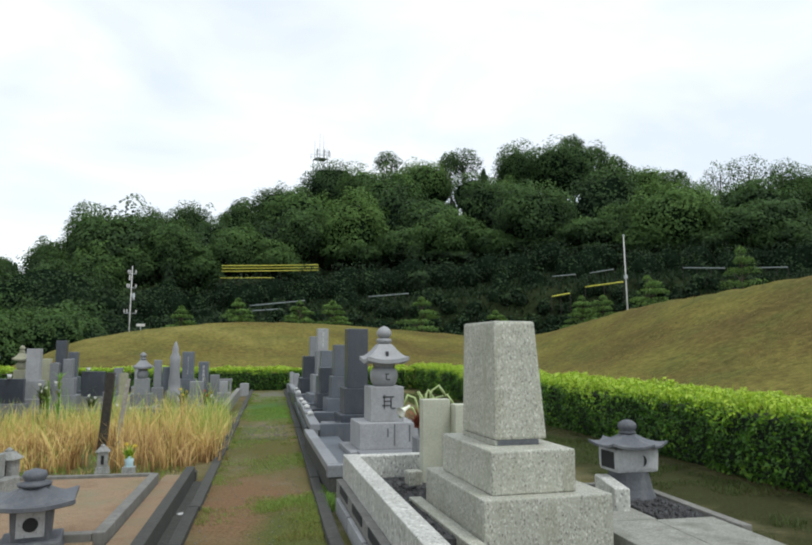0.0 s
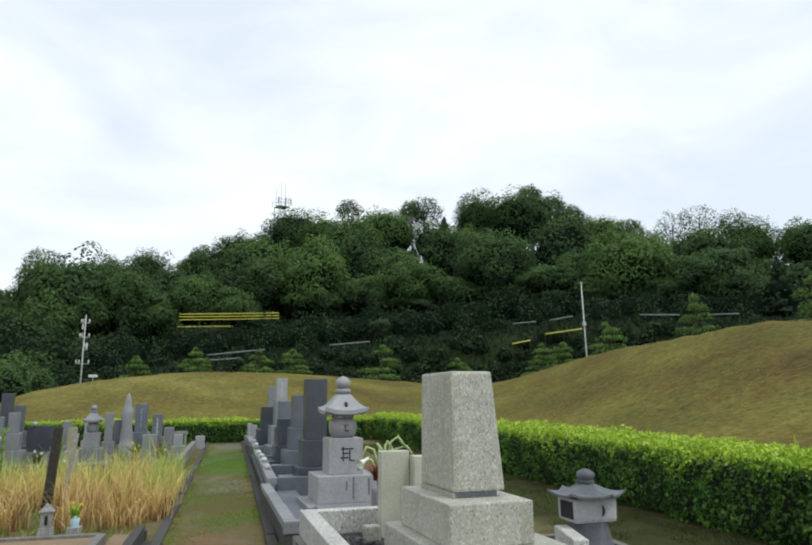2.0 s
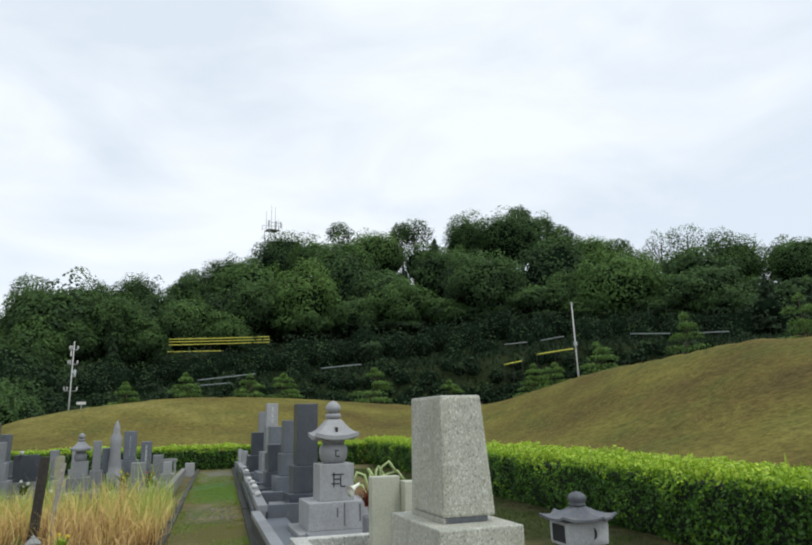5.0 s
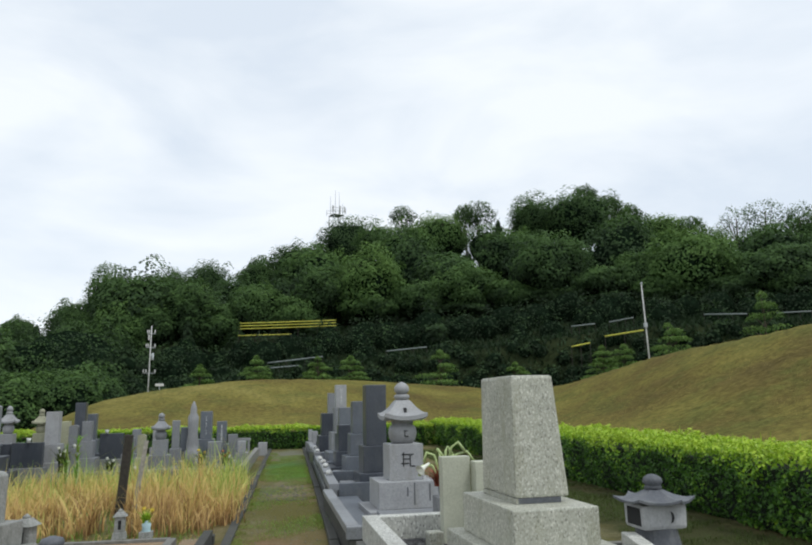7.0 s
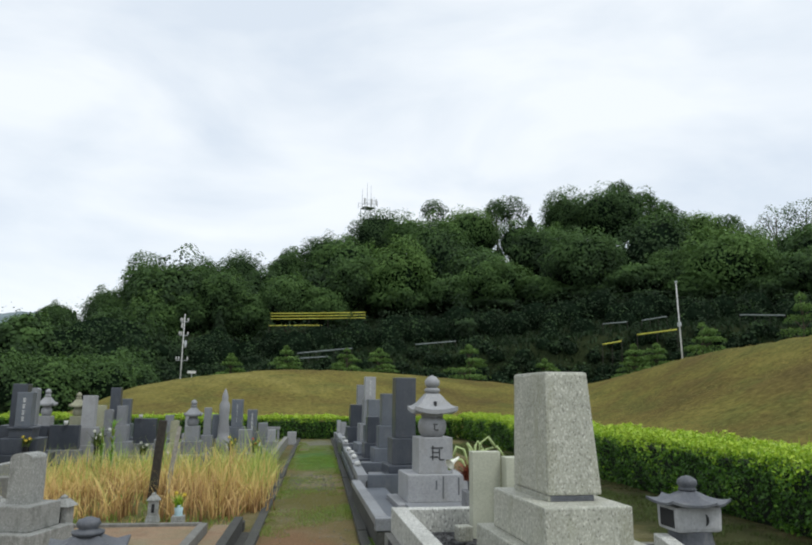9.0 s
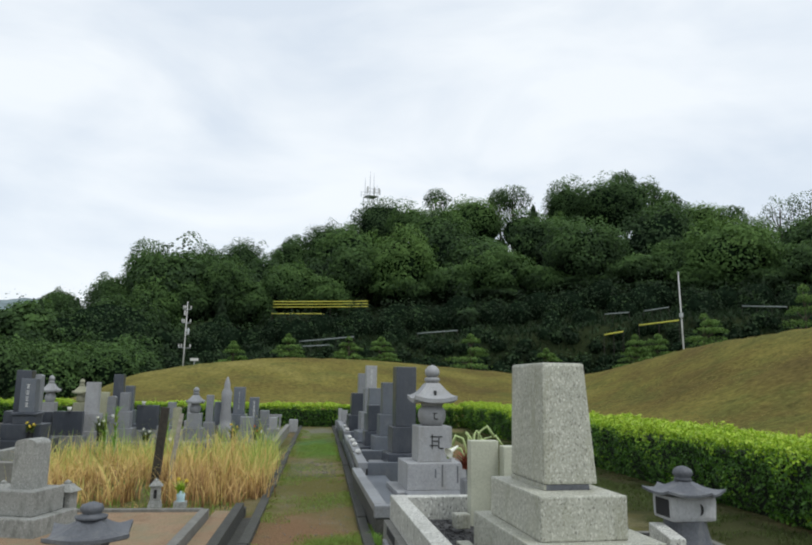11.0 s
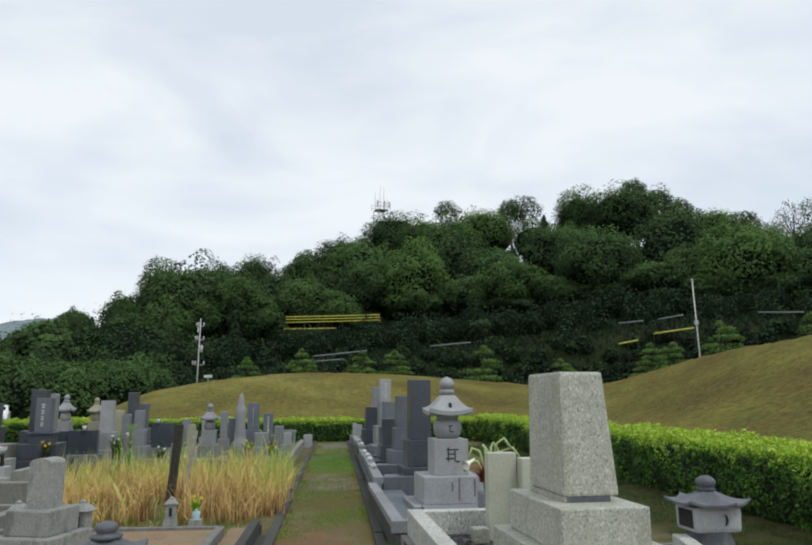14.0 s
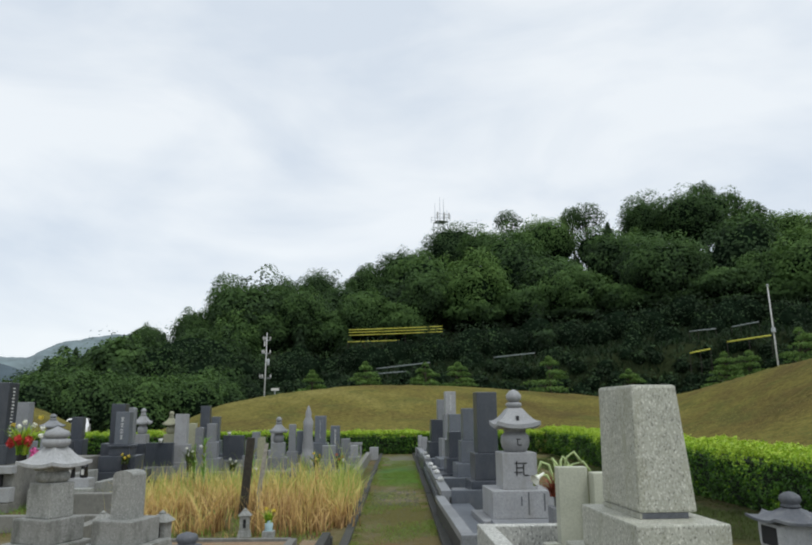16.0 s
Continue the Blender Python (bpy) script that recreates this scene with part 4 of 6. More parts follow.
    bar = thing("granite_bar", pose(3.10, 1.47, 0.0, 0, 0, -13), "pale speckled granite bar beside the lantern", "granite block")
    part("bar", slab(0, 0.115, 0, 0.62, 0.0, 0.385, 0.012), GRANITE_RIM, bar)
    gravel = thing("gravel_bed", pose(1.39, 0.85, 0), "dark grey gravel filling the grave plot", "gravel", kind="stuff")
    part("fill", slab(-0.02, 1.2, 0.0, 2.05, 0.02, 0.26, 0), DARK_GRAVEL, gravel)
    pebbles(gravel, 0.0, 1.1, 0.02, 2.0, 0.26, 1500, 0.016)
    deck = thing("paving", pose(2.78, -1.6, 0), "grey weathered concrete paving beside the grave", "paving", kind="structure")
    for k, right in enumerate((0.70, 0.82, 0.93)):
        part("slab", slab(0.02, 0.47, 0.05 + 0.92 * k, 0.96 + 0.92 * k, 0.0, 0.226 + 0.003 * (k % 2), 0.008), PAVING, deck)
        part("slab", slab(0.478, right, 0.05 + 0.92 * k, 0.96 + 0.92 * k, 0.0, 0.224 + 0.003 * (k % 2), 0.008), PAVING, deck)
    part("slab", slab(0.02, 0.50, 2.81, 3.60, 0.0, 0.225, 0.008), PAVING, deck)
    part("kerb", slab(0.94, 1.02, 2.5, 4.1, 0.0, 0.235, 0.01), CONCRETE, deck)
    part("kerb", slab(0.51, 0.938, 4.02, 4.10, 0.0, 0.23, 0.01), CONCRETE, deck)
    bed = thing("gravel_bed", pose(3.30, 1.22, 0), "dark pebbles round the foot of the stone lantern", "gravel", kind="stuff")
    part("fill", slab(0.0, 0.415, 0.0, 1.18, 0.0, 0.19, 0), DARK_GRAVEL, bed)
    pebbles(bed, 0.02, 0.40, 0.02, 1.15, 0.20, 700, 0.028)

    # five-tier tower in the next plot
    pagoda(1.93, 4.93, 0.56, 0.405, 1.13, PALE_GREY, "pale grey five-tier stone tower with black engraved letters", [(0.70, 0.66, 0.26, 0.56), (0.95, 0.9, 0.0, 0.26)], 3)
    next_wall = thing("plot_wall", pose(1.15, 3.4, 0, 0, 0, 1.5), "dark stained kerb wall with grey coping round the plot", "plot wall", "walls of the grave plots")
    for k in range(3):
        part("course", slab(0, 0.10, 0.1 + k, 1.09 + k, 0.0, 0.22 - 0.004 * k, 0.008), KERB, next_wall)
        part("coping", slab(-0.012, 0.115, 0.1 + k, 1.094 + k, 0.222, 0.30 - 0.004 * k, 0.01), GREY, next_wall)
    part("coping", slab(-0.012, 0.42, 0.0, 0.098, 0.18, 0.298, 0.01), GREY, next_wall)
    part("course", slab(0, 0.42, 0.01, 0.09, 0.0, 0.178, 0.008), KERB, next_wall)
    part("paving", slab(0.117, 0.45, 0.1, 3.0, 0.0, 0.20, 0.004), BLUE_GREY, next_wall)
    part("step", slab(0.42, 1.3, 0.55, 0.98, 0.0, 0.29, 0.006), GREY, next_wall)


def pebbles(parent, x0, x1, y0, y1, z, count, size, mat=None):
    """Loose pebbles, joined into one part."""
    rs = np.random.RandomState(count)
    octa = np.array([(1, 0, 0), (0.3, 0.9, 0.1), (-0.8, 0.4, 0), (-0.5, -0.8, 0), (0.5, -0.8, 0.1), (0, 0, 0.8), (0, 0, -0.6)])
    fc = np.array([(0, 1, 5), (1, 2, 5), (2, 3, 5), (3, 4, 5), (4, 0, 5), (1, 0, 6), (2, 1, 6), (3, 2, 6), (4, 3, 6), (0, 4, 6)])
    V, F = [], []
    for k in range(count):
        a = rs.uniform(0, 6.28)
        r = np.array([[math.cos(a), -math.sin(a), 0], [math.sin(a), math.cos(a), 0], [0, 0, 1]])
        V.append((octa * rs.uniform(0.5, 1.3, 3) * size) @ r.T + (rs.uniform(x0, x1), rs.uniform(y0, y1), z + rs.uniform(-0.2, 0.5) * size))
        F.append(fc + 7 * k)
    ob = raw("pebbles", np.concatenate(V), None, np.concatenate(F), mat or DARK_GRAVEL, parent)
    ob["kind"] = "stuff"


def lantern_low(x, y, z):
    """The squat garden lantern: flared foot, rounded fire box with a crescent, wide roof and jewel."""
    root = thing("stone_lantern", pose(x, y, z, 0, 0, 2), "squat grey stone lantern with wide curved roof and crescent opening", "stone lantern", "stone lanterns")
    root.scale = (0.93, 0.93, 0.97)
    part("foot", lathe([(0.235, 0.0), (0.225, 0.03), (0.20, 0.10), (0.18, 0.18), (0.172, 0.24)], 28), SLATE, root)
    fire = part("fire_box", block(0.41, 0.32, 0.235, 0.437, 0.42, 0.33, 0.035), WHITE_LICHEN, root, "pale weathered fire box")
    part("opening", slab(-0.2115, -0.17, -0.125, 0.105, 0.265, 0.41, 0.012), HOLE, fire)
    cres = bmesh.new()
    pts = []
    for k in range(13):
        a = math.pi * (-0.5 + k / 12)
        pts.append((0.035 * math.cos(a), 0.045 * math.sin(a)))
    for k in range(11, 0, -1):
        a = math.pi * (-0.5 + k / 12)
        pts.append((0.012 * math.cos(a), 0.045 * math.sin(a)))
    vs = [cres.verts.new((px + 0.045, -0.1665, 0.335 + pz)) for px, pz in pts]
    f = cres.faces.new(vs)
    ext = bmesh.ops.extrude_face_region(cres, geom=[f])
    bmesh.ops.translate(cres, verts=[v for v in ext["geom"] if isinstance(v, bmesh.types.BMVert)], vec=(0, 0.01, 0))
    part("crescent_opening", cres, HOLE, fire)
    part("roof", roof(6, 0.325, 0.055, 0.462, 0.55, 0.03, 0.024, radians(-21), 1.7, 10), SLATE, root)
    part("finial", lathe([(0.07, 0.545), (0.078, 0.555), (0.066, 0.566), (0.068, 0.575), (0.085, 0.60), (0.076, 0.632), (0.04, 0.655), (0.0, 0.664)], 24), SLATE, root, smooth=True)
    return root


def lantern_dark(x, y):
    """The dark lantern by the sand plot, with a pale panel and a round opening."""
    root = thing("stone_lantern", pose(x, y, -0.025, 0, 0, 12), "dark slate stone lantern with pale panel and round opening", "stone lantern", "stone lanterns")
    part("base", block(0.44, 0.44, 0.0, 0.16, 0.36, 0.36, 0.015), SLATE, root)
    part("base", block(0.36, 0.36, 0.16, 0.215, bevel=0.012), SLATE, root)
    box = part("fire_box", block(0.225, 0.225, 0.212, 0.425, 0.25, 0.25, 0.008), SLATE, root)
    panel = part("panel", slab(-0.082, 0.082, -0.131, -0.110, 0.24, 0.40, 0.004), LIGHT_GREY, box, "pale grey panel")
    disc = lathe([(0.0, 0.0), (0.045, 0.0), (0.045, 0.012), (0.0, 0.012)], 24)
    bmesh.ops.rotate(disc, verts=disc.verts, cent=(0, 0, 0), matrix=Matrix.Rotation(radians(90), 3, "X"))
    bmesh.ops.translate(disc, verts=disc.verts, vec=(0, -0.123, 0.32))
    part("round_opening", disc, HOLE, box)
    part("roof", roof(4, 0.345, 0.085, 0.445, 0.545, 0.035, 0.03, math.pi / 4, 1.7), SLATE, root)
    part("finial", lathe([(0.10, 0.54), (0.105, 0.56), (0.06, 0.572), (0.062, 0.58), (0.078, 0.605), (0.066, 0.632), (0.02, 0.648), (0, 0.65)], 24), SLATE, root, smooth=True)
    return root


def small_lantern(x, y, z, s=1.0, rz=0):
    root = thing("small_stone_lantern", pose(x, y, z, 0, 0, rz), "small weathered stone lantern at the edge of the grass", "stone lantern", "small stone lanterns")
    part("foot", block(0.15 * s, 0.13 * s, 0, 0.07 * s, 0.12 * s, 0.11 * s, 0.006), LICHEN, root)
    body = part("body", block(0.105 * s, 0.10 * s, 0.07 * s, 0.225 * s, bevel=0.006), LICHEN, root)
    part("opening", block(0.03 * s, 0.01, 0.10 * s, 0.19 * s, bevel=0.0, cy=-0.052 * s), HOLE, body)
    part("cap", block(0.15 * s, 0.14 * s, 0.225 * s, 0.275 * s, 0.06 * s, 0.06 * s, 0.006), LICHEN, root)
    part("knob", lathe([(0.02 * s, 0.27 * s), (0.028 * s, 0.285 * s), (0.0, 0.305 * s)], 12), LICHEN, root, smooth=True)
    return root


def flower_heads(root, spots, mat, r, seed):
    """Flower heads: rosettes of petals."""
    rs = np.random.RandomState(seed)
    for px, py, pz in spots:
        n = 46
        d = rs.normal(0, 1, (n, 3))
        d /= np.linalg.norm(d, axis=1, keepdims=True)
        state = np.random.get_state()
        np.random.seed(seed)
        v, q = leaf_quads(np.array((px, py, pz)) + d * r * rs.uniform(0.6, 1.0, (n, 1)), d, np.full(n, r * 0.75), 0.4, 0.8)
        np.random.set_state(state)
        raw("bloom", v, q, None, mat, root)


def stems(root, n, r, h0, h1, z, mat, seed, width=0.012, lean=0.5, name="leaves"):
    rs = np.random.RandomState(seed)
    roots = np.stack([rs.uniform(-r, r, n), rs.uniform(-r, r, n), np.full(n, z)], 1)
    v, q, who = ribbons(roots, rs.uniform(h0, h1, n), rs.uniform(0.1, lean, n), rs.uniform(0, 6.3, n), np.full(n, width), 4)
    return raw(name, v, q, None, mat, root, rs.uniform(0.3, 0.9, n)[who])


def offerings():
    lily = thing("flower_vase", pose(2.16, 3.75, 0.0), "withered lilies with pale stalks in a stone flower vase", "flowers")
    part("stand", block(0.30, 0.22, 0.0, 0.50, bevel=0.01, cx=0.05), GREY, lily)
    part("vase", lathe([(0.05, 0.5), (0.06, 0.6), (0.055, 0.72), (0.045, 0.72), (0.04, 0.55)], 16), DARK, lily)
    tops = [(-0.22, 0.0, 0.80), (-0.16, 0.05, 0.93), (-0.06, 0.0, 0.97), (0.06, 0.05, 0.98), (0.16, -0.02, 1.03), (0.26, 0.02, 0.93), (0.10, 0.0, 0.90)]
    for k, (tx, ty, tz) in enumerate(tops):
        mid = (tx * 0.55, ty * 0.5, 0.70 + (tz - 0.70) * 0.75 + 0.03)
        end = (tx + (0.07 if k > 1 else -0.03), ty, tz - 0.10)
        part("stalk", tube([(0.0, 0, 0.60), mid, (tx, ty, tz), end], 0.011, 6, None, 0.016), LILY_STEM, lily, smooth=True)
    trumpet = lathe([(0.010, 0.0), (0.016, 0.05), (0.022, 0.09), (0.05, 0.135), (0.056, 0.14), (0.02, 0.09)], 12)
    bmesh.ops.rotate(trumpet, verts=trumpet.verts, cent=(0, 0, 0), matrix=Euler((0.5, -2.1, 0)).to_matrix())
    bmesh.ops.translate(trumpet, verts=trumpet.verts, vec=(-0.16, -0.06, 0.83))
    part("trumpet_bloom", trumpet, WHITE_PETAL, lily, "white lily trumpet", smooth=True)
    stems(lily, 90, 0.04, 0.12, 0.24, 0.50, DRY_RED, 5, 0.03, 1.6, "withered_leaves").location = (-0.05, -0.02, 0.1)

    pot = thing("flower_vase", pose(-0.90, 4.66, 0.09), "pale blue vase with yellow flowers before the tall grass", "flowers")
    part("vase", lathe([(0.045, 0.0), (0.05, 0.02), (0.042, 0.09), (0.048, 0.13), (0.03, 0.15), (0.034, 0.165), (0.028, 0.165), (0.026, 0.1)], 20), GLASS_BOTTLE, pot, smooth=True)
    part("holder", block(0.13, 0.12, -0.02, 0.055, bevel=0.008), LICHEN, pot)
    stems(pot, 60, 0.03, 0.06, 0.17, 0.14, HEDGE_LEAF, 8, 0.022, 0.9)
    flower_heads(pot, [(-0.03, -0.02, 0.29), (0.05, 0.0, 0.27)], YELLOW_PETAL, 0.024, 4)

    bunch = thing("flower_vase", pose(-5.30, 7.62, 0.66), "black vase of red, pink and white grave flowers", "flowers", "flower vases at the terrace grave")
    part("vase", lathe([(0.06, 0.0), (0.075, 0.06), (0.062, 0.20), (0.07, 0.22), (0.055, 0.22), (0.05, 0.1)], 20), BLACK_VASE, bunch, smooth=True)
    stems(bunch, 220, 0.06, 0.2, 0.52, 0.15, HEDGE_LEAF, 12, 0.04, 0.7)
    rs = np.random.RandomState(2)
    flower_heads(bunch, [(rs.uniform(-0.17, 0.19), rs.uniform(-0.14, -0.02), rs.uniform(0.30, 0.47)) for _ in range(14)], RED_PETAL, 0.06, 7)
    flower_heads(bunch, [(0.22, -0.1, 0.22), (0.27, -0.1, 0.17), (0.24, -0.14, 0.12)], PINK_PETAL, 0.055, 9)
    flower_heads(bunch, [(-0.06, -0.05, 0.58), (0.28, 0.0, 0.55), (0.0, 0, 0.64), (0.16, -0.02, 0.6), (0.3, -0.05, 0.44)], WHITE_PETAL, 0.04, 10)
    flower_heads(bunch, [(-0.16, -0.04, 0.6), (0.24, 0.0, 0.72)], YELLOW_PETAL, 0.04, 11)


def right_row():
    lab = "{} granite gravestone on stepped plinths beside the path"
    headstone(1.86, 7.15, 0.31, 0.30, 0.83, 1.72, [(0.42, 0.42, 0.45, 0.83), (0.56, 0.6, 0.2, 0.45), (0.85, 0.95, 0.0, 0.2)], [DARK], lab.format("tall dark polished"))
    headstone(1.80, 9.1, 0.235, 0.24, 0.93, 1.49, [(0.34, 0.34, 0.55, 0.93), (0.52, 0.55, 0.22, 0.55), (0.8, 0.9, 0, 0.22)], [BLUE_GREY], lab.format("blue-grey"))
    headstone(1.62, 10.1, 0.24, 0.24, 0.57, 1.06, [(0.36, 0.38, 0.30, 0.57), (0.7, 0.8, 0, 0.30)], [DARK], lab.format("short dark"))
    headstone(1.74, 11.5, 0.25, 0.25, 0.85, 1.38, [(0.38, 0.38, 0.48, 0.85), (0.75, 0.8, 0, 0.48)], [BLUE_GREY], lab.format("weathered blue-grey"))
    headstone(1.77, 13.1, 0.25, 0.25, 1.37, 1.90, [(0.31, 0.32, 0.82, 1.37), (0.5, 0.5, 0.35, 0.82), (0.8, 0.9, 0, 0.35)], [PALE_GREY, GREY], lab.format("tall pale grey"), text=(3, 0.05, WHITE_INK))
    headstone(1.52, 14.1, 0.33, 0.28, 0.70, 1.24, [(0.48, 0.5, 0.32, 0.70), (0.8, 0.9, 0, 0.32)], [DARK], lab.format("broad dark"))
    headstone(1.69, 15.3, 0.21, 0.22, 1.0, 1.75, [(0.36, 0.36, 0.5, 1.0), (0.75, 0.8, 0, 0.5)], [GREY], lab.format("slender grey"))
    headstone(1.60, 17.0, 0.26, 0.25, 0.6, 1.12, [(0.4, 0.4, 0.3, 0.6), (0.75, 0.8, 0, 0.3)], [BLUE_GREY], lab.format("small blue-grey"))
    headstone(1.35, 18.3, 0.17, 0.17, 0.32, 0.66, [(0.35, 0.35, 0, 0.32)], [PALE_GREY], lab.format("low pale"))
    headstone(1.24, 19.3, 0.12, 0.12, 0.30, 0.68, [(0.28, 0.28, 0, 0.30)], [PALE_GREY], lab.format("low narrow pale"))
    spans = [(6.5, 8.0, 0.36), (8.05, 10.4, 0.38), (10.5, 12.3, 0.34), (12.4, 14.9, 0.40), (15.0, 17.6, 0.34), (17.7, 19.6, 0.30)]
    for k, (y0, y1, h) in enumerate(spans):
        w = thing("plot_wall", pose(1.15, y0, 0), "low grey granite rail wall along the grave plots", "plot wall", "walls of the grave plots")
        n = y1 - y0
        part("foot", slab(0, 0.12, 0, n, 0, 0.14, 0.006), BLUE_GREY, w)
        part("coping", slab(-0.01, 0.13, 0, n, h - 0.09, h, 0.008), GREY, w)
        for j in range(int(n / 0.45) + 1):
            part("post", slab(0.015, 0.105, min(0.45 * j, n - 0.09), min(0.45 * j, n - 0.09) + 0.09, 0.14, h - 0.09, 0), GREY, w)
        part("cross_wall", slab(0.13, 1.25, 0.0, 0.10, 0, h, 0.008), BLUE_GREY, w)
        part("bed", slab(0.13, 1.25, 0.10, n, 0, 0.12, 0.0), DARK_GRAVEL, w)
        part("step", slab(0.2, 0.45, n * 0.3, n * 0.3 + 0.5, 0.12, 0.3, 0.01), GREY, w)
    for yy, zz in ((7.75, 0.36), (8.85, 0.38), (9.7, 0.38), (11.1, 0.34), (12.6, 0.40), (13.9, 0.40)):
        b = thing("white_stone_cup", pose(1.21, yy, zz), "small round white offering cup on the coping", "cup", "white cups on the coping")
        part("cup", lathe([(0.03, 0.0), (0.05, 0.02), (0.052, 0.045), (0.03, 0.07), (0.0, 0.075)], 14), WHITE_STONE, b, smooth=True)


def left_field():
    lab = "{} gravestone on stepped plinths beyond the tall grass"
    gp = "graves beyond the tall grass"

    def hs(x, y, w, z_top, bot, mat, word, text=None, base=None, **kw):
        headstone(x, y, w, w * 0.95, bot, z_top, [(w * 1.5, w * 1.5, bot * 0.5, bot), (w * 2.3, w * 2.3, 0, bot * 0.5)], [mat, base or mat], lab.format(word), rz=kw.pop("rz", 3.0), text=text, group=gp, **kw)

    # on the terrace
    tall = headstone(-5.98, 8.15, 0.32, 0.32, 0.95, 1.94, [(0.55, 0.5, 0.64, 0.95)], [DARK], "tall dark polished gravestone with pale lettering on the terrace", rz=2, group="graves on the terrace")
    for k in range(15):
        part("engraving", slab(0.161, 0.166, -0.025 - 0.012 * (k % 3), 0.025 + 0.01 * (k % 2), 1.08 + 0.054 * k, 1.098 + 0.054 * k, 0), WHITE_INK, tall)
    headstone(-6.22, 9.3, 0.22, 0.22, 0.95, 1.64, [(0.4, 0.4, 0.64, 0.95)], [GREY], "grey gravestone behind the dark terrace grave", group="graves on the terrace")
    t = thing("terrace_wall", pose(-9.0, 7.2, 0), "grey concrete terrace with a rail wall in front", "terrace wall")
    part("terrace", slab(0, 3.75, 0.15, 3.2, 0.0, 0.64, 0.01), CONCRETE, t)
    part("lower_course", slab(0, 3.8, -0.02, 0.145, 0.0, 0.14, 0.01), CONCRETE, t)
    part("course", slab(0, 3.8, 0.0, 0.145, 0.15, 0.36, 0.01), PALE_GREY, t)
    part("coping", slab(0, 3.8, -0.02, 0.145, 0.56, 0.67, 0.01), PALE_GREY, t)
    for k in range(7):
        part("post", slab(0.25 + 0.48 * k, 0.37 + 0.48 * k, 0.0, 0.12, 0.36, 0.56, 0.004), PALE_GREY, t)
        # black slab between posts paints the shade of the rail gap
        part("recess", slab(0.375 + 0.48 * k, 0.725 + 0.48 * k, 0.10, 0.146, 0.362, 0.558, 0), HOLE, t)
    plot = thing("plot_wall", pose(-5.15, 7.6, 0), "weathered stepped kerb stones of a small grave plot", "plot wall", "walls of the grave plots")
    part("rim", slab(0.0, 0.95, 0.0, 0.16, 0.0, 0.30, 0.012), LICHEN, plot)
    part("rim", slab(0.10, 0.85, 0.17, 0.40, 0.0, 0.44, 0.012), PALE_GREY, plot)
    part("rim", slab(0.0, 0.13, 0.42, 2.2, 0.0, 0.42, 0.012), LICHEN, plot)
    part("rim", slab(0.82, 0.95, 0.42, 2.2, 0.0, 0.36, 0.012), LICHEN, plot)
    part("post", block(0.12, 0.12, 0.44, 0.66, bevel=0.012, cx=0.20, cy=0.28), LIGHT_GREY, plot)
    for px, py, pz, nm in ((-4.62, 7.86, 0.44, "black"), (-4.43, 7.88, 0.44, "black"), (-3.95, 12.0, 0.3, "black")):
        vs = thing("vase", pose(px, py, pz), "small black stone flower vase on a grave kerb", "vase", "small grave vases")
        part("vase", lathe([(0.05, 0.0), (0.06, 0.03), (0.05, 0.16), (0.06, 0.2), (0.045, 0.2), (0.04, 0.1)], 16), BLACK_VASE, vs, smooth=True)
        part("label_plate", slab(-0.02, 0.02, -0.062, -0.05, 0.05, 0.13, 0.0), WHITE_STONE, vs)
    for k, (px, py, pz) in enumerate(((-4.62, 11.9, 0.80), (-3.62, 13.9, 0.88), (-2.35, 11.0, 0.25), (-1.35, 12.2, 0.3), (-4.1, 13.2, 0.6), (-0.75, 12.9, 0.3))):
        cup = thing("white_cup", pose(px, py, pz if k < 2 else 0.0), "small white offering cup beside a grave", "cup", "white cups beside the graves")
        if k >= 2:
            part("stand", block(0.14, 0.14, 0.0, pz, bevel=0.01), GREY, cup)
        part("cup", lathe([(0.03, pz if k >= 2 else 0), (0.045, (pz if k >= 2 else 0) + 0.09), (0.035, (pz if k >= 2 else 0) + 0.09), (0.02, (pz if k >= 2 else 0) + 0.02)], 14), WHITE_STONE, cup, smooth=True)
    # offerings and weeds among the far graves
    for k, (px, py, pz, high, col) in enumerate(((-4.58, 9.9, 0.36, 0.34, YELLOW_PETAL), (-3.92, 11.7, 0.0, 0.75, WHITE_PETAL), (-1.22, 11.75, 0.0, 0.62, YELLOW_PETAL), (-0.78, 12.3, 0.0, 0.55, RED_PETAL), (-3.0, 11.75, 0.0, 0.5, WHITE_PETAL))):
        vs = thing("flower_vase", pose(px, py, pz), "small dark vase with leafy green stems and a few flowers", "flowers", "flower vases among the far graves")
        part("vase", lathe([(0.05, 0.0), (0.06, 0.04), (0.045, high * 0.45), (0.055, high * 0.5), (0.04, high * 0.5), (0.035, high * 0.3)], 14), BLACK_VASE, vs, smooth=True)
        stems(vs, 70, 0.04, high * 0.25, high * 0.6, high * 0.42, VERGE, 60 + k, 0.035, 0.8)
        flower_heads(vs, [(-0.05, -0.03, high * 0.92), (0.07, -0.02, high * 0.84), (0.01, -0.05, high * 0.74)], col, 0.03, 20 + k)
    for k, (px, py, high) in enumerate(((-2.72, 8.5, 1.0), (-3.05, 9.1, 0.8), (-2.1, 9.4, 0.85))):
        weed = thing("weed", pose(px, py, 0), "tall leafy green weed standing over the dry grass", "plant", "tall weeds in the grass")
        part("stalk", tube([(0, 0, -0.02), (0.03, 0, high * 0.5), (0.0, 0.02, high)], 0.012, 6, None, 0.004), LILY_STEM, weed)
        for j in range(6):
            stems(weed, 9, 0.01, 0.10, 0.22, high * (0.25 + 0.13 * j), TURF, 80 + 7 * k + j, 0.03, 1.2)
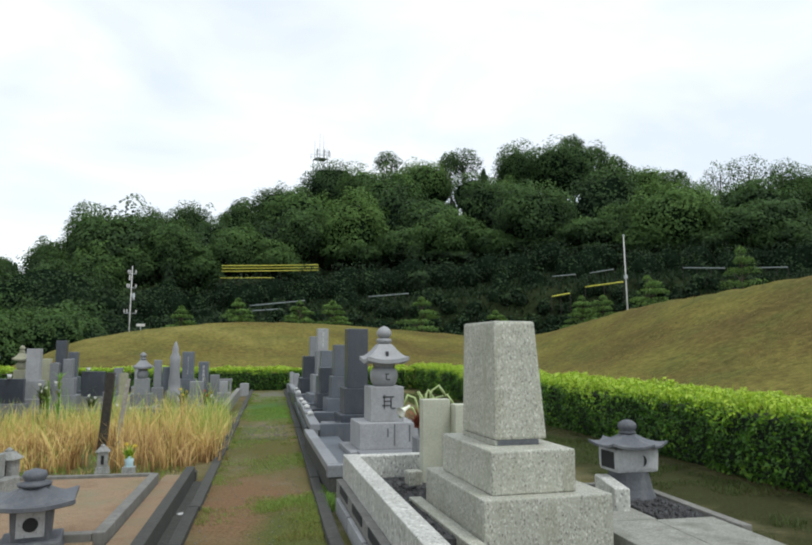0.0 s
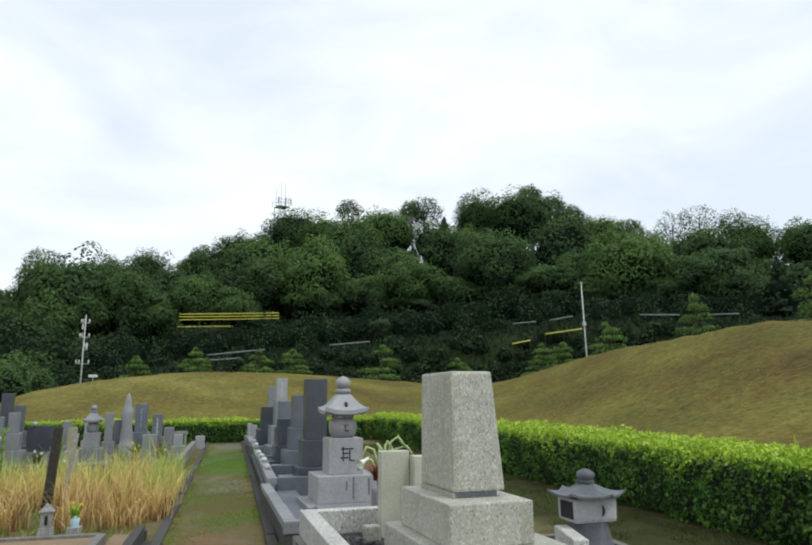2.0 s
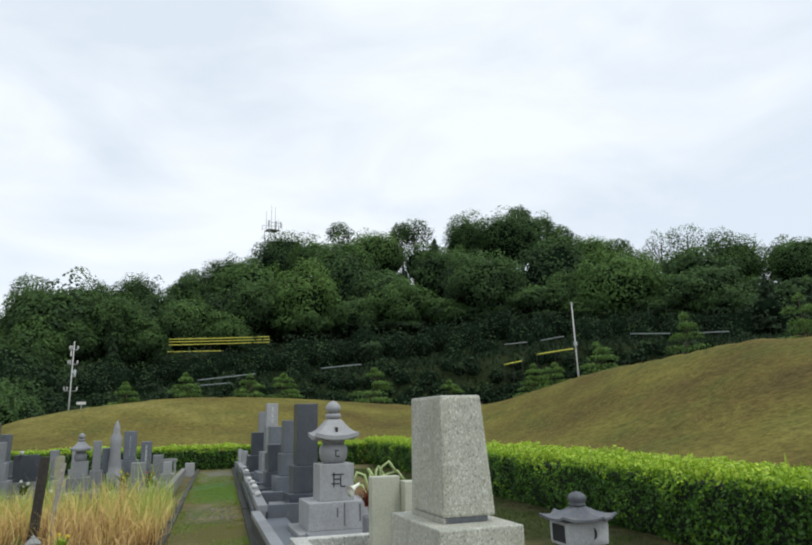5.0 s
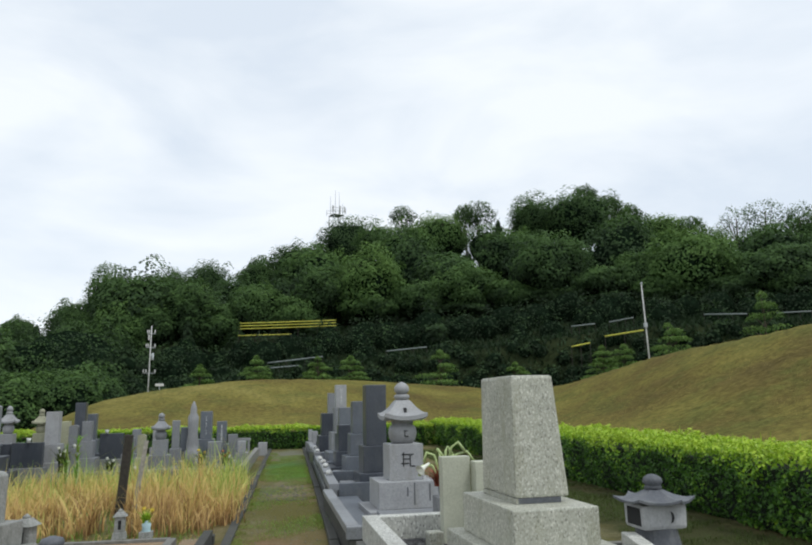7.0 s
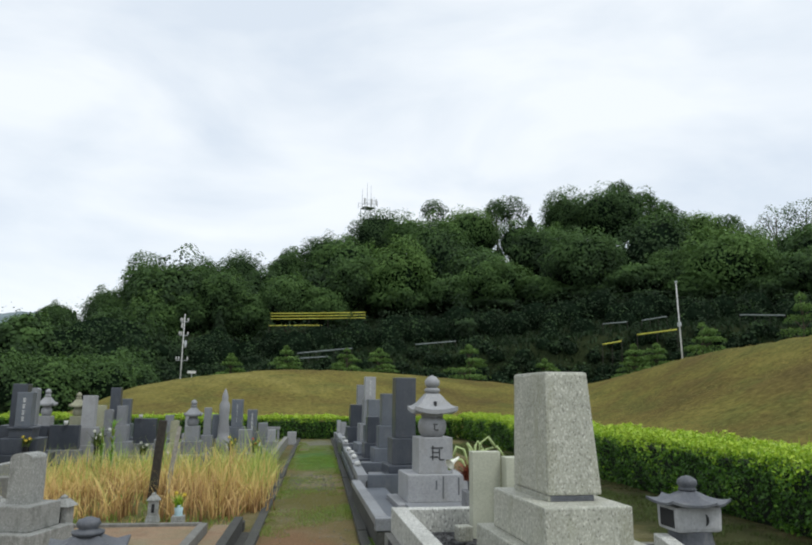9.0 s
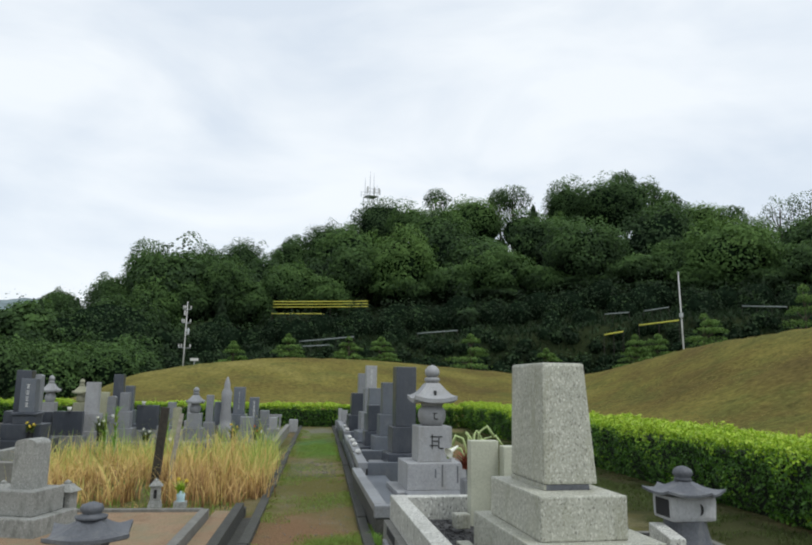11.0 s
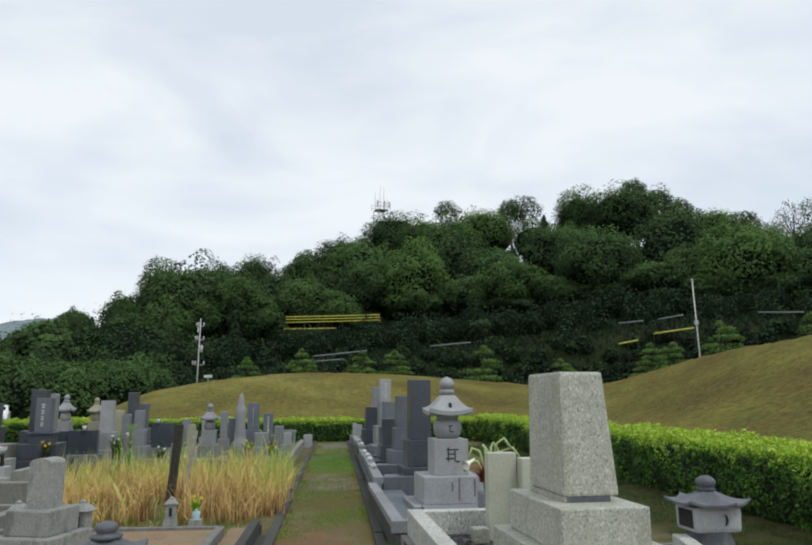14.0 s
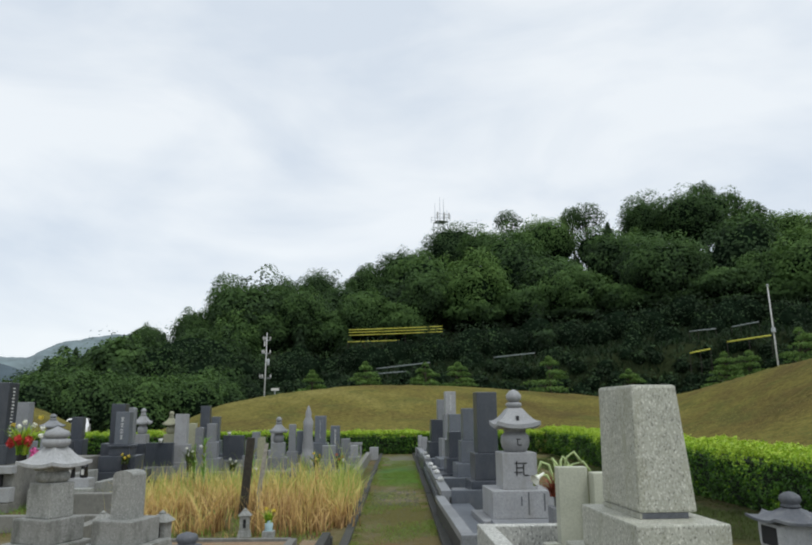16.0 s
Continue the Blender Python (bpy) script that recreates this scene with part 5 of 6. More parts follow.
    # behind it
    pagoda(-6.54, 11.0, 0.75, 0.30, 0.68, GREY, "grey five-tier stone tower behind the terrace", [(0.5, 0.5, 0.4, 0.75), (0.8, 0.8, 0, 0.4)], 5, None, False)
    hs(-6.01, 11.0, 0.22, 1.36, 0.92, DARK, "dark narrow", rz=6)
    hs(-5.88, 10.2, 0.26, 0.92, 0.55, DARK, "low dark", (2, 0.05, WHITE_INK))
    headstone(-5.08, 10.75, 0.27, 0.27, 0.85, 1.62, [(0.5, 0.5, 0.4, 0.85), (0.7, 0.7, 0, 0.4)], [DARK], lab.format("tall dark"), group=gp, rz=5)
    headstone(-4.80, 10.3, 0.26, 0.26, 0.84, 1.46, [(0.46, 0.42, 0.80, 0.84), (0.40, 0.36, 0.64, 0.80), (0.68, 0.6, 0.36, 0.64), (0.9, 0.9, 0, 0.36)], [BLUE_GREY, DARK], lab.format("blue-grey engraved"), group=gp, text=(4, 0.06, WHITE_INK))
    hs(-5.33, 12.0, 0.19, 1.56, 0.8, GREY, "slender grey", top="round")
    pagoda(-5.43, 13.0, 0.62, 0.27, 0.93, PALE_GREY, "pale five-tier stone tower beyond the tall grass", [(0.42, 0.42, 0.3, 0.62), (0.7, 0.7, 0, 0.3)], 3, None, False)
    pagoda(-4.77, 13.0, 0.66, 0.25, 0.82, OLIVE, "mossy yellowish five-tier stone tower beyond the tall grass", [(0.36, 0.36, 0.3, 0.66), (0.6, 0.6, 0, 0.3)], 3, None, False)
    hs(-4.36, 12.5, 0.26, 1.41, 0.74, PALE_GREY, "broad pale grey")
    hs(-4.56, 14.0, 0.2, 1.18, 0.62, OLIVE, "yellowish mossy")
    hs(-4.52, 15.0, 0.24, 1.61, 0.8, DARK, "tall dark slate")
    hs(-4.40, 15.6, 0.22, 1.33, 0.7, BLUE_GREY, "blue-grey")
    hs(-3.94, 13.5, 0.21, 1.18, 0.75, GREY, "grey")
    hs(-4.20, 13.4, 0.18, 1.10, 0.65, GREY, "narrow grey", top="round")
    hs(-3.30, 15.6, 0.2, 0.92, 0.5, GREY, "low grey")
    pagoda(-2.08, 12.0, 0.48, 0.29, 0.86, GREY, "grey stone tower with wide roof behind the tall grass", [(0.42, 0.42, 0.22, 0.48), (0.7, 0.7, 0, 0.22)], 3, None, False)
    hs(-1.93, 13.0, 0.16, 1.16, 0.55, GREY, "slender grey")
    hs(-1.84, 13.7, 0.17, 0.99, 0.5, BLUE_GREY, "small blue-grey")
    hs(-1.50, 15.0, 0.29, 1.34, 0.65, BLUE_GREY, "broad blue-grey", (3, 0.03, WHITE_INK))
    hs(-0.93, 13.0, 0.22, 1.12, 0.62, BLUE_GREY, "blue-grey engraved", (4, 0.05, WHITE_INK))
    hs(-1.02, 12.5, 0.3, 0.70, 0.4, GREY, "low broad grey")
    hs(-0.84, 15.0, 0.24, 0.75, 0.4, GREY, "low grey")
    hs(-0.55, 14.1, 0.2, 0.62, 0.35, PALE_GREY, "low pale")
    hs(-2.27, 11.1, 0.15, 0.94, 0.5, OLIVE, "small mossy", top="round")
    hs(-2.95, 13.2, 0.2, 0.8, 0.45, GREY, "low grey")
    hs(-2.60, 14.6, 0.22, 0.95, 0.5, PALE_GREY, "low pale grey")
    tor = thing("stone_gate", pose(-0.62, 16.0, 0), "small grey stone gate frame among the low graves", "stone gate")
    for sx in (-0.12, 0.12):
        part("post", block(0.06, 0.06, 0, 0.55, bevel=0.005, cx=sx), PALE_GREY, tor)
    part("lintel", block(0.34, 0.09, 0.54, 0.61, bevel=0.006), PALE_GREY, tor)
    end = thing("kerb_post", pose(-0.2, 18.0, 0), "low pale stone post at the end of the kerb", "stone post")
    part("post", block(0.26, 0.2, 0, 0.38, bevel=0.012), PALE_GREY, end)
    # statue, kept as one plain shape
    st = lathe([(0.16, 0.0), (0.17, 0.45), (0.13, 0.47), (0.14, 0.62), (0.11, 0.85), (0.12, 1.1), (0.125, 1.22), (0.07, 1.32), (0.075, 1.40), (0.06, 1.46), (0.03, 1.55), (0.0, 1.60)], 20)
    for v in st.verts:
        v.co.y *= 0.8
    s_ob = part("statue", st, PALE_GREY, smooth=True)
    s_ob.matrix_world = pose(-1.63, 13.5, 0)
    tagged(s_ob, "pale grey robed stone statue on a round pedestal", "statue")
    for x0, x1, y, z1, mat in ((-3.78, -3.26, 14.0, 0.88, DARK), (-4.95, -4.36, 12.0, 0.80, DARK), (-5.6, -5.0, 12.1, 0.78, DARK)):
        w = thing("plot_wall", pose((x0 + x1) / 2, y, 0), "dark granite back wall of a grave plot", "plot wall", "dark back walls")
        part("wall", block(x1 - x0, 0.12, 0, z1, bevel=0.01), mat, w)
        part("foot", block(x1 - x0 + 0.1, 0.3, 0, 0.3, bevel=0.01), GREY, w)
    # kerbs of the field
    for x0, x1, y0, y1, z1 in ((-4.0, -0.35, 11.4, 11.52, 0.22), (-4.9, -3.0, 5.5, 5.64, 0.20), (-4.3, -3.35, 6.4, 6.6, 0.36), (-3.1, -2.96, 4.4, 5.49, 0.2), (-0.42, -0.30, 11.5, 17.8, 0.25)):
        k = thing("kerb", pose(x0, y0, 0), "weathered concrete kerb between grave plots", "kerb", "concrete kerbs")
        part("kerb_stone", slab(0, x1 - x0, 0, y1 - y0, 0, z1, 0.01), CONCRETE, k)

    # near: sand plot, its kerbs, lanterns and two old stones
    bed = thing("sand_bed", pose(-3.2, 0.6, 0), "reddish sand filling the empty grave plot", "sand", kind="stuff")
    part("fill", slab(0.0, 2.62, 0.0, 3.72, 0.0, 0.095, 0), RED_GRAVEL, bed)
    strip = thing("sand_bed", pose(-0.50, 0.6, 0), "reddish sand strip between two kerbs", "sand", kind="stuff")
    part("fill", slab(0.0, 0.22, 0.0, 3.9, 0.0, 0.07, 0), RED_GRAVEL, strip)
    ks = thing("kerb", pose(-0.595, 1.84, 0, 0, 0, 0), "pale concrete kerb round the sand plot", "kerb", "concrete kerbs")
    part("kerb_stone", slab(0, 0.085, 0, 2.3, 0, 0.155, 0.008), CONCRETE, ks)
    part("kerb_stone", slab(-0.55, -0.002, 0, 0.09, 0, 0.15, 0.008), CONCRETE, ks)
    part("kerb_stone", slab(-2.4, -0.002, 2.45, 2.52, 0, 0.125, 0.008), CONCRETE, ks)
    kd = thing("kerb_wall", pose(-0.28, -3.0, 0), "dark mossy concrete kerb wall beside the gutter", "kerb", "concrete kerbs")
    part("kerb_stone", slab(0, 0.09, 0, 7.45, 0, 0.16, 0.008), KERB, kd)
    part("end_block", slab(0.0, 0.10, 7.46, 7.6, 0, 0.10, 0.012), KERB, kd)
    headstone(-2.02, 3.44, 0.205, 0.22, 0.465, 0.905, [(0.42, 0.44, 0.25, 0.465), (0.60, 0.62, 0, 0.25)], [LICHEN], "old lichen-stained gravestone with rounded top on a rough plinth", rz=-14, top="round", group="old weathered stones", taper=0.97)
    old = thing("stone_tower", pose(-2.79, 3.52, 0, 0, 0, -22), "weathered grave tower with broad curved roof and jewel", "stone tower", "old weathered stones")
    part("plinth", block(0.58, 0.54, 0, 0.25, bevel=0.014), LICHEN, old)
    part("plinth", block(0.46, 0.42, 0.25, 0.47, bevel=0.014), LICHEN, old)
    part("body", block(0.30, 0.28, 0.47, 0.79, 0.285, 0.27, 0.012), LICHEN, old)
    part("ball", lathe([(0.12, 0.79), (0.15, 0.815), (0.152, 0.86), (0.125, 0.90)], 28), LICHEN, old, smooth=True)
    part("collar", block(0.24, 0.24, 0.895, 0.945, bevel=0.01), LICHEN, old)
    part("roof", roof(4, 0.315, 0.10, 0.965, 1.125, 0.03, 0.04, math.pi / 4, 1.6), LIGHT_GREY, old)
    part("bowl", lathe([(0.105, 1.12), (0.13, 1.15), (0.125, 1.19), (0.09, 1.20)], 24), PALE_GREY, old, smooth=True)
    part("jewel", lathe([(0.09, 1.20), (0.125, 1.225), (0.105, 1.265), (0.05, 1.29), (0.0, 1.315)], 24), PALE_GREY, old, smooth=True)
    lantern_dark(-0.92, 1.66)
    small_lantern(-1.16, 4.62, 0.09, 1.0, 8)
    small_lantern(-1.78, 3.72, 0.09, 1.35, -10)
    small_lantern(-2.62, 4.35, 0.05, 1.2, 4)
    post = thing("wooden_post", pose(-1.62, 6.6, 0, 0, 4, 0), "leaning dark old wooden post in the tall grass", "post")
    part("post", block(0.11, 0.10, -0.05, 1.09, 0.10, 0.09, 0.008), WOOD, post)
    brd = thing("grave_board", pose(-1.50, 6.9, 0, 0, 7, 10), "thin grey wooden grave board in the tall grass", "board")
    part("board", block(0.07, 0.015, -0.05, 1.0, 0.055, 0.015, 0.002), PALE_WOOD, brd)


def path_edges():
    kerbs = thing("path_kerb", pose(0, 0, 0), "dark mossy concrete kerb along the grassy path", "kerb", kind="structure")
    rs = np.random.RandomState(4)
    for x0, x1, mat in ((-0.10, 0.0, KERB), (1.02, 1.12, KERB)):
        y = -4.2
        while y < 19.9:
            n = 1.19
            dz, dx = rs.uniform(-0.008, 0.012), rs.uniform(-0.008, 0.008)
            part("kerb_stone", slab(x0 + dx, x1 + dx, y, y + n, -0.05, 0.045 + dz, 0.01), mat, kerbs)
            y += n + 0.012
    scrap = thing("paper_scrap", pose(-0.14, 2.9, 0.014, 0, 0, 25), "small crumpled white paper scrap in the gutter", "litter")
    part("paper", block(0.06, 0.05, 0, 0.012, 0.045, 0.035, 0.003), WHITE_STONE, scrap)
    grit = thing("path_gravel", pose(0.45, 8.6, 0), "pale grit scattered on the worn path", "gravel", kind="stuff")
    pebbles(grit, -0.35, 0.42, -0.9, 1.3, 0.004, 420, 0.013, CONCRETE)
    pebbles(grit, -0.40, 0.50, -7.5, -0.9, 0.003, 260, 0.009, CONCRETE)
    gut = thing("gutter", pose(-0.19, -3, 0), "dark damp gutter between kerb and wall", "gutter", kind="structure")
    part("channel", slab(0.0, 0.088, 0, 7.4, -0.05, 0.012, 0), KERB, gut)


grave_things()
lantern_low(3.52, 2.02, 0.185)
offerings()
right_row()
left_field()
path_edges()


# ==== tall dry grass, turf ====
def tall_grass():
    """Tufts of dry reeds: stalks gather in clumps and lean apart."""
    rs = np.random.RandomState(21)
    tufts = 420
    ty = 5.1 + rs.beta(0.9, 1.25, tufts) * 5.2
    edge = -2.75 - 0.30 * (ty - 4.95)
    tx = edge + rs.uniform(0, 1, tufts) * (-0.16 - edge)
    thick = np.array([noise.noise((a * 0.9, b * 0.9, 4.0)) for a, b in zip(tx, ty)])
    keep = (thick > -0.35) & ~((ty < 5.7) & (tx < -1.7) & (rs.uniform(0, 1, tufts) < 0.55)) & ~((np.abs(tx + 1.45) < 0.22) & (ty < 6.5))
    tx, ty, thick = tx[keep], ty[keep], thick[keep]
    k = len(tx)
    per = rs.randint(8, 26, k)
    own = np.repeat(np.arange(k), per)
    n = len(own)
    x, y = tx[own] + rs.normal(0, 0.085, n), ty[own] + rs.normal(0, 0.085, n)
    tall = rs.uniform(0.38, 0.80, k) * (1 + 0.45 * thick) * np.where(tx < -1.9, 0.78, 1.0) * np.clip(0.78 + 0.07 * (ty - 5), 0.75, 1.05)
    h = tall[own] * rs.uniform(0.45, 1.12, n)
    v, q, who = ribbons(np.stack([x, y, np.zeros(n)], 1), h, rs.gamma(1.7, 0.25, n), rs.uniform(0, 6.3, n), rs.uniform(0.009, 0.024, n), 5)
    green = (0.02 + 0.30 * thick + 0.13 * np.clip(ty - 6.3, 0, 2.2) + 0.35 * np.clip((tx + 0.9) / 0.8, 0, 1) * np.clip(ty - 5.4, 0, 1) + rs.normal(0, 0.08, k))[own]
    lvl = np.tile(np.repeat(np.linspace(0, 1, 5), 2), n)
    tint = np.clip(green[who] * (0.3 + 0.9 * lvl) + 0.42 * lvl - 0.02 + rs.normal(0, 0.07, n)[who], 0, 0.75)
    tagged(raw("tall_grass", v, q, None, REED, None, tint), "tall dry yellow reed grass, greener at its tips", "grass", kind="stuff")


def turf(name, count, x0, x1, y0, y1, h, w, mat, label, seed, lo=0.0, hi=0.7, clump=0.0, fade=0.0):
    rs = np.random.RandomState(seed)
    x, y = rs.uniform(x0, x1, count), rs.uniform(y0, y1, count)
    d = np.array([noise.noise((a * 0.75, b * 0.75, 7.0)) + 0.5 * noise.noise((a * 2.6, b * 2.6, 2.0)) for a, b in zip(x, y)])
    edge = np.minimum((x - x0) / (x1 - x0), np.minimum((y - y0) / (y1 - y0), (y1 - y) / (y1 - y0)))
    keep = d > clump + fade * np.clip(1 - edge / 0.4, 0, 1) + rs.normal(0, 0.12, count) * (fade > 0)
    x, y, d = x[keep], y[keep], d[keep]
    n = len(x)
    z = ground_z(x, y) - 0.01
    hh = h * rs.uniform(0.5, 1.4, n)
    v, q, who = ribbons(np.stack([x, y, z], 1), hh, rs.uniform(0.2, 1.2, n), rs.uniform(0, 6.3, n), w * rs.uniform(0.6, 1.3, n), 3)
    t = np.clip(lo + (hi - lo) * np.clip(0.45 + 0.55 * d + rs.normal(0, 0.15, n), 0, 1), 0, 0.75)
    tagged(raw(name, v, q, None, mat, None, t[who]), label, "grass", kind="stuff")


tall_grass()
turf("straw_litter", 2600, -3.2, -0.3, 2.6, 5.3, 0.05, 0.008, REED, "dry straw litter at the edge of the sand plot", 37, 0.0, 0.4, -0.1)
turf("edge_weeds", 7000, -0.06, 0.10, -0.5, 19.0, 0.05, 0.007, TURF, "ragged grass along the edge kerb of the path", 44, 0.1, 0.6, 0.0)
turf("edge_weeds", 7000, 0.94, 1.06, -0.5, 19.0, 0.05, 0.007, TURF, "ragged grass creeping over the kerb of the path", 45, 0.1, 0.6, 0.0)
turf("paving_weeds", 3500, 3.4, 3.85, -1.5, 1.3, 0.06, 0.008, VERGE, "grass creeping over the edge of the paving", 46, 0.4, 0.75, -0.2)
turf("kerb_weeds", 5000, 1.10, 1.19, -0.5, 6.4, 0.07, 0.009, TURF, "green weeds in the joint beside the kerb", 36, 0.4, 0.75, 0.12)
turf("path_moss", 26000, 0.45, 1.0, -0.5, 3.6, 0.04, 0.006, TURF, "green moss and grass patch on the path", 38, 0.15, 0.6, -0.45, 0.9)
turf("path_green", 9000, 0.06, 0.98, 11.2, 15.6, 0.035, 0.008, TURF, "bright green grass patch on the path", 39, 0.45, 0.75, -0.4, 0.9)
turf("path_turf", 46000, 0.02, 1.0, -0.5, 19.8, 0.036, 0.006, TURF, "short mossy green grass growing on the path", 31, 0.1, 0.75, -0.05)
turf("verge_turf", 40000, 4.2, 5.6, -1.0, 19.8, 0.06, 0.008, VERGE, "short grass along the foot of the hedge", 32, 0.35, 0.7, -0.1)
turf("field_turf", 22000, -6.5, -0.3, 4.6, 19.8, 0.11, 0.009, TURF, "short green grass between the graves", 33, 0.35, 0.75, -0.25)
turf("lawn_turf", 18000, 7.0, 22.0, 4.0, 24.0, 0.035, 0.012, DRY_TURF, "dry brown lawn blades on the mound", 34, 0.0, 0.7, -0.6)


def bank_grass():
    """Rough dark grass and fern on the bank below the wood."""
    rs = np.random.RandomState(51)
    n = 26000
    az, r = np.radians(rs.uniform(-36, 48, n)), rs.uniform(R_ROAD - 9, R_ROAD + 9, n)
    x, y = OX + r * np.sin(az), OY + r * np.cos(az)
    v, q, who = ribbons(np.stack([x, y, ground_z(x, y) - 0.05], 1), rs.uniform(0.3, 0.8, n), rs.uniform(0.3, 1.2, n), rs.uniform(0, 6.3, n), rs.uniform(0.10, 0.24, n), 3)
    # low tint holds the bank's shade in the blade colour
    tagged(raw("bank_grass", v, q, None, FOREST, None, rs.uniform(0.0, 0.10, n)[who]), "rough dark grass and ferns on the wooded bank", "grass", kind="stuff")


bank_grass()


# ==== the hill's edge: poles, rails, pines, mast ====
def polar(az, r):
    x, y = OX + r * math.sin(radians(az)), OY + r * math.cos(radians(az))
    return x, y, float(ground_z(np.array(x), np.array(y)))


def height_at(el, r):
    return EYE + r * math.tan(radians(el))


def utility_pole(az, r, el, arms, lean, label):
    x, y, z = polar(az, r)
    h = height_at(el, r) - z
    root = thing("utility_pole", pose(x, y, z - 0.3, 0, lean, -az), label, "utility pole", "utility poles")
    part("shaft", tube([(0, 0, 0), (0, 0, h * 0.5), (0, 0, h + 0.3)], 0.055, 12, None, 0.038), POLE_MAT, root, smooth=True)
    if arms:
        for zz, w in ((h * 0.95, 0.30), (h * 0.79, 0.34), (h * 0.50, 0.46)):
            arm = part("crossarm", slab(-w, w, -0.03, 0.03, zz, zz + 0.05, 0.006), STEEL, root)
            for sx in (-0.92, -0.5, 0.92):
                part("insulator", lathe([(0.04, zz + 0.08), (0.07, zz + 0.14), (0.04, zz + 0.2), (0.07, zz + 0.26), (0.02, zz + 0.32)], 10, cx=sx * w), POLE_MAT, arm)
        part("transformer", lathe([(0.09, h * 0.65), (0.10, h * 0.66), (0.10, h * 0.72), (0.04, h * 0.735)], 14, cx=0.20), STEEL, root, smooth=True)
        part("bracket", slab(0.0, 0.26, -0.04, 0.04, h * 0.70, h * 0.72, 0.005), STEEL, root)
        part("cable_box", slab(-0.22, -0.10, -0.06, 0.06, h * 0.88, h * 0.94, 0.015), WHITE_STONE, root)
    else:
        part("cap", lathe([(0.08, h + 0.28), (0.09, h + 0.36), (0.0, h + 0.42)], 12), STEEL, root)
        part("band", lathe([(0.09, h * 0.62), (0.13, h * 0.62), (0.13, h * 0.66), (0.09, h * 0.66)], 12), STEEL, root)
    return root


utility_pole(-11.05, 57.0, 6.45, True, 0.5, "grey concrete utility pole with crossarms and white insulators")
utility_pole(29.2, 48.0, 9.1, False, -1.2, "slender pale concrete pole behind the lawn mound")
sx_, sy_, sz_ = polar(-10.2, 50.0)
sign = thing("sign_board", pose(sx_, sy_, sz_, 0, 0, 10), "small blank white sign on a post behind the mound", "sign")
part("post", tube([(0, 0, -0.2), (0, 0, height_at(1.75, 50) - sz_)], 0.03, 8), STEEL, sign)
part("board", slab(-0.28, 0.28, -0.02, 0.02, height_at(1.75, 50) - sz_, height_at(1.95, 50) - sz_, 0.004), WHITE_STONE, sign)


def guard_rail(az0, az1, el0, el1, r, mat, label, rails=(0.0,), rad=0.06, steps=6):
    """Rails on posts that follow the bank."""
    x0, y0, z0 = polar(az0, r)
    root = thing("guard_rail", pose(x0, y0, z0), label, "guard rail", "guard rails on the bank")
    pts = []
    for k in range(steps + 1):
        f = k / steps
        az = az0 + (az1 - az0) * f
        x, y, z = polar(az, r)
        pts.append((x - x0, y - y0, height_at(el0 + (el1 - el0) * f, r) - z0, z - z0))
    for dz in rails:
        part("rail", tube([(a, b, c + dz) for a, b, c, _ in pts], rad, 8), mat, root, smooth=True)
    for a, b, c, g in pts[::2]:
        part("post", tube([(a, b, min(g, c - 0.5) - 0.3), (a, b, c + 0.02)], 0.03, 6), WOOD, root)


G_LABEL, Y_LABEL = "grey metal guard rail on posts beside the hill road", "yellow painted rail on posts at the forest edge"
guard_rail(-1.9, 2.6, 3.53, 4.02, R_ROAD, RAIL_GREY, G_LABEL)
guard_rail(-1.7, 0.6, 3.12, 3.30, R_ROAD - 0.8, RAIL_GREY, G_LABEL)
guard_rail(7.9, 11.3, 4.39, 4.68, R_ROAD, RAIL_GREY, G_LABEL)
guard_rail(23.3, 25.2, 6.0, 6.12, R_ROAD, RAIL_GREY, G_LABEL)
guard_rail(26.3, 28.2, 6.2, 6.46, R_ROAD, RAIL_GREY, G_LABEL)
guard_rail(33.4, 36.4, 6.38, 6.2, R_ROAD, RAIL_GREY, G_LABEL)
guard_rail(38.4, 40.6, 6.12, 6.06, R_ROAD, RAIL_GREY, G_LABEL)
guard_rail(-4.2, 3.7, 6.30, 6.58, 77.0, YELLOW, Y_LABEL, (0.0, 0.32, 0.62), 0.055, 10)
guard_rail(-4.3, 0.0, 5.75, 5.88, 76.5, YELLOW, Y_LABEL, (0.0,), 0.06, 6)
guard_rail(23.2, 24.7, 4.34, 4.6, 62.5, YELLOW, Y_LABEL, (0.0,), 0.07, 4)
guard_rail(25.9, 28.9, 5.08, 5.42, 62.5, YELLOW, Y_LABEL, (0.0,), 0.07, 4)


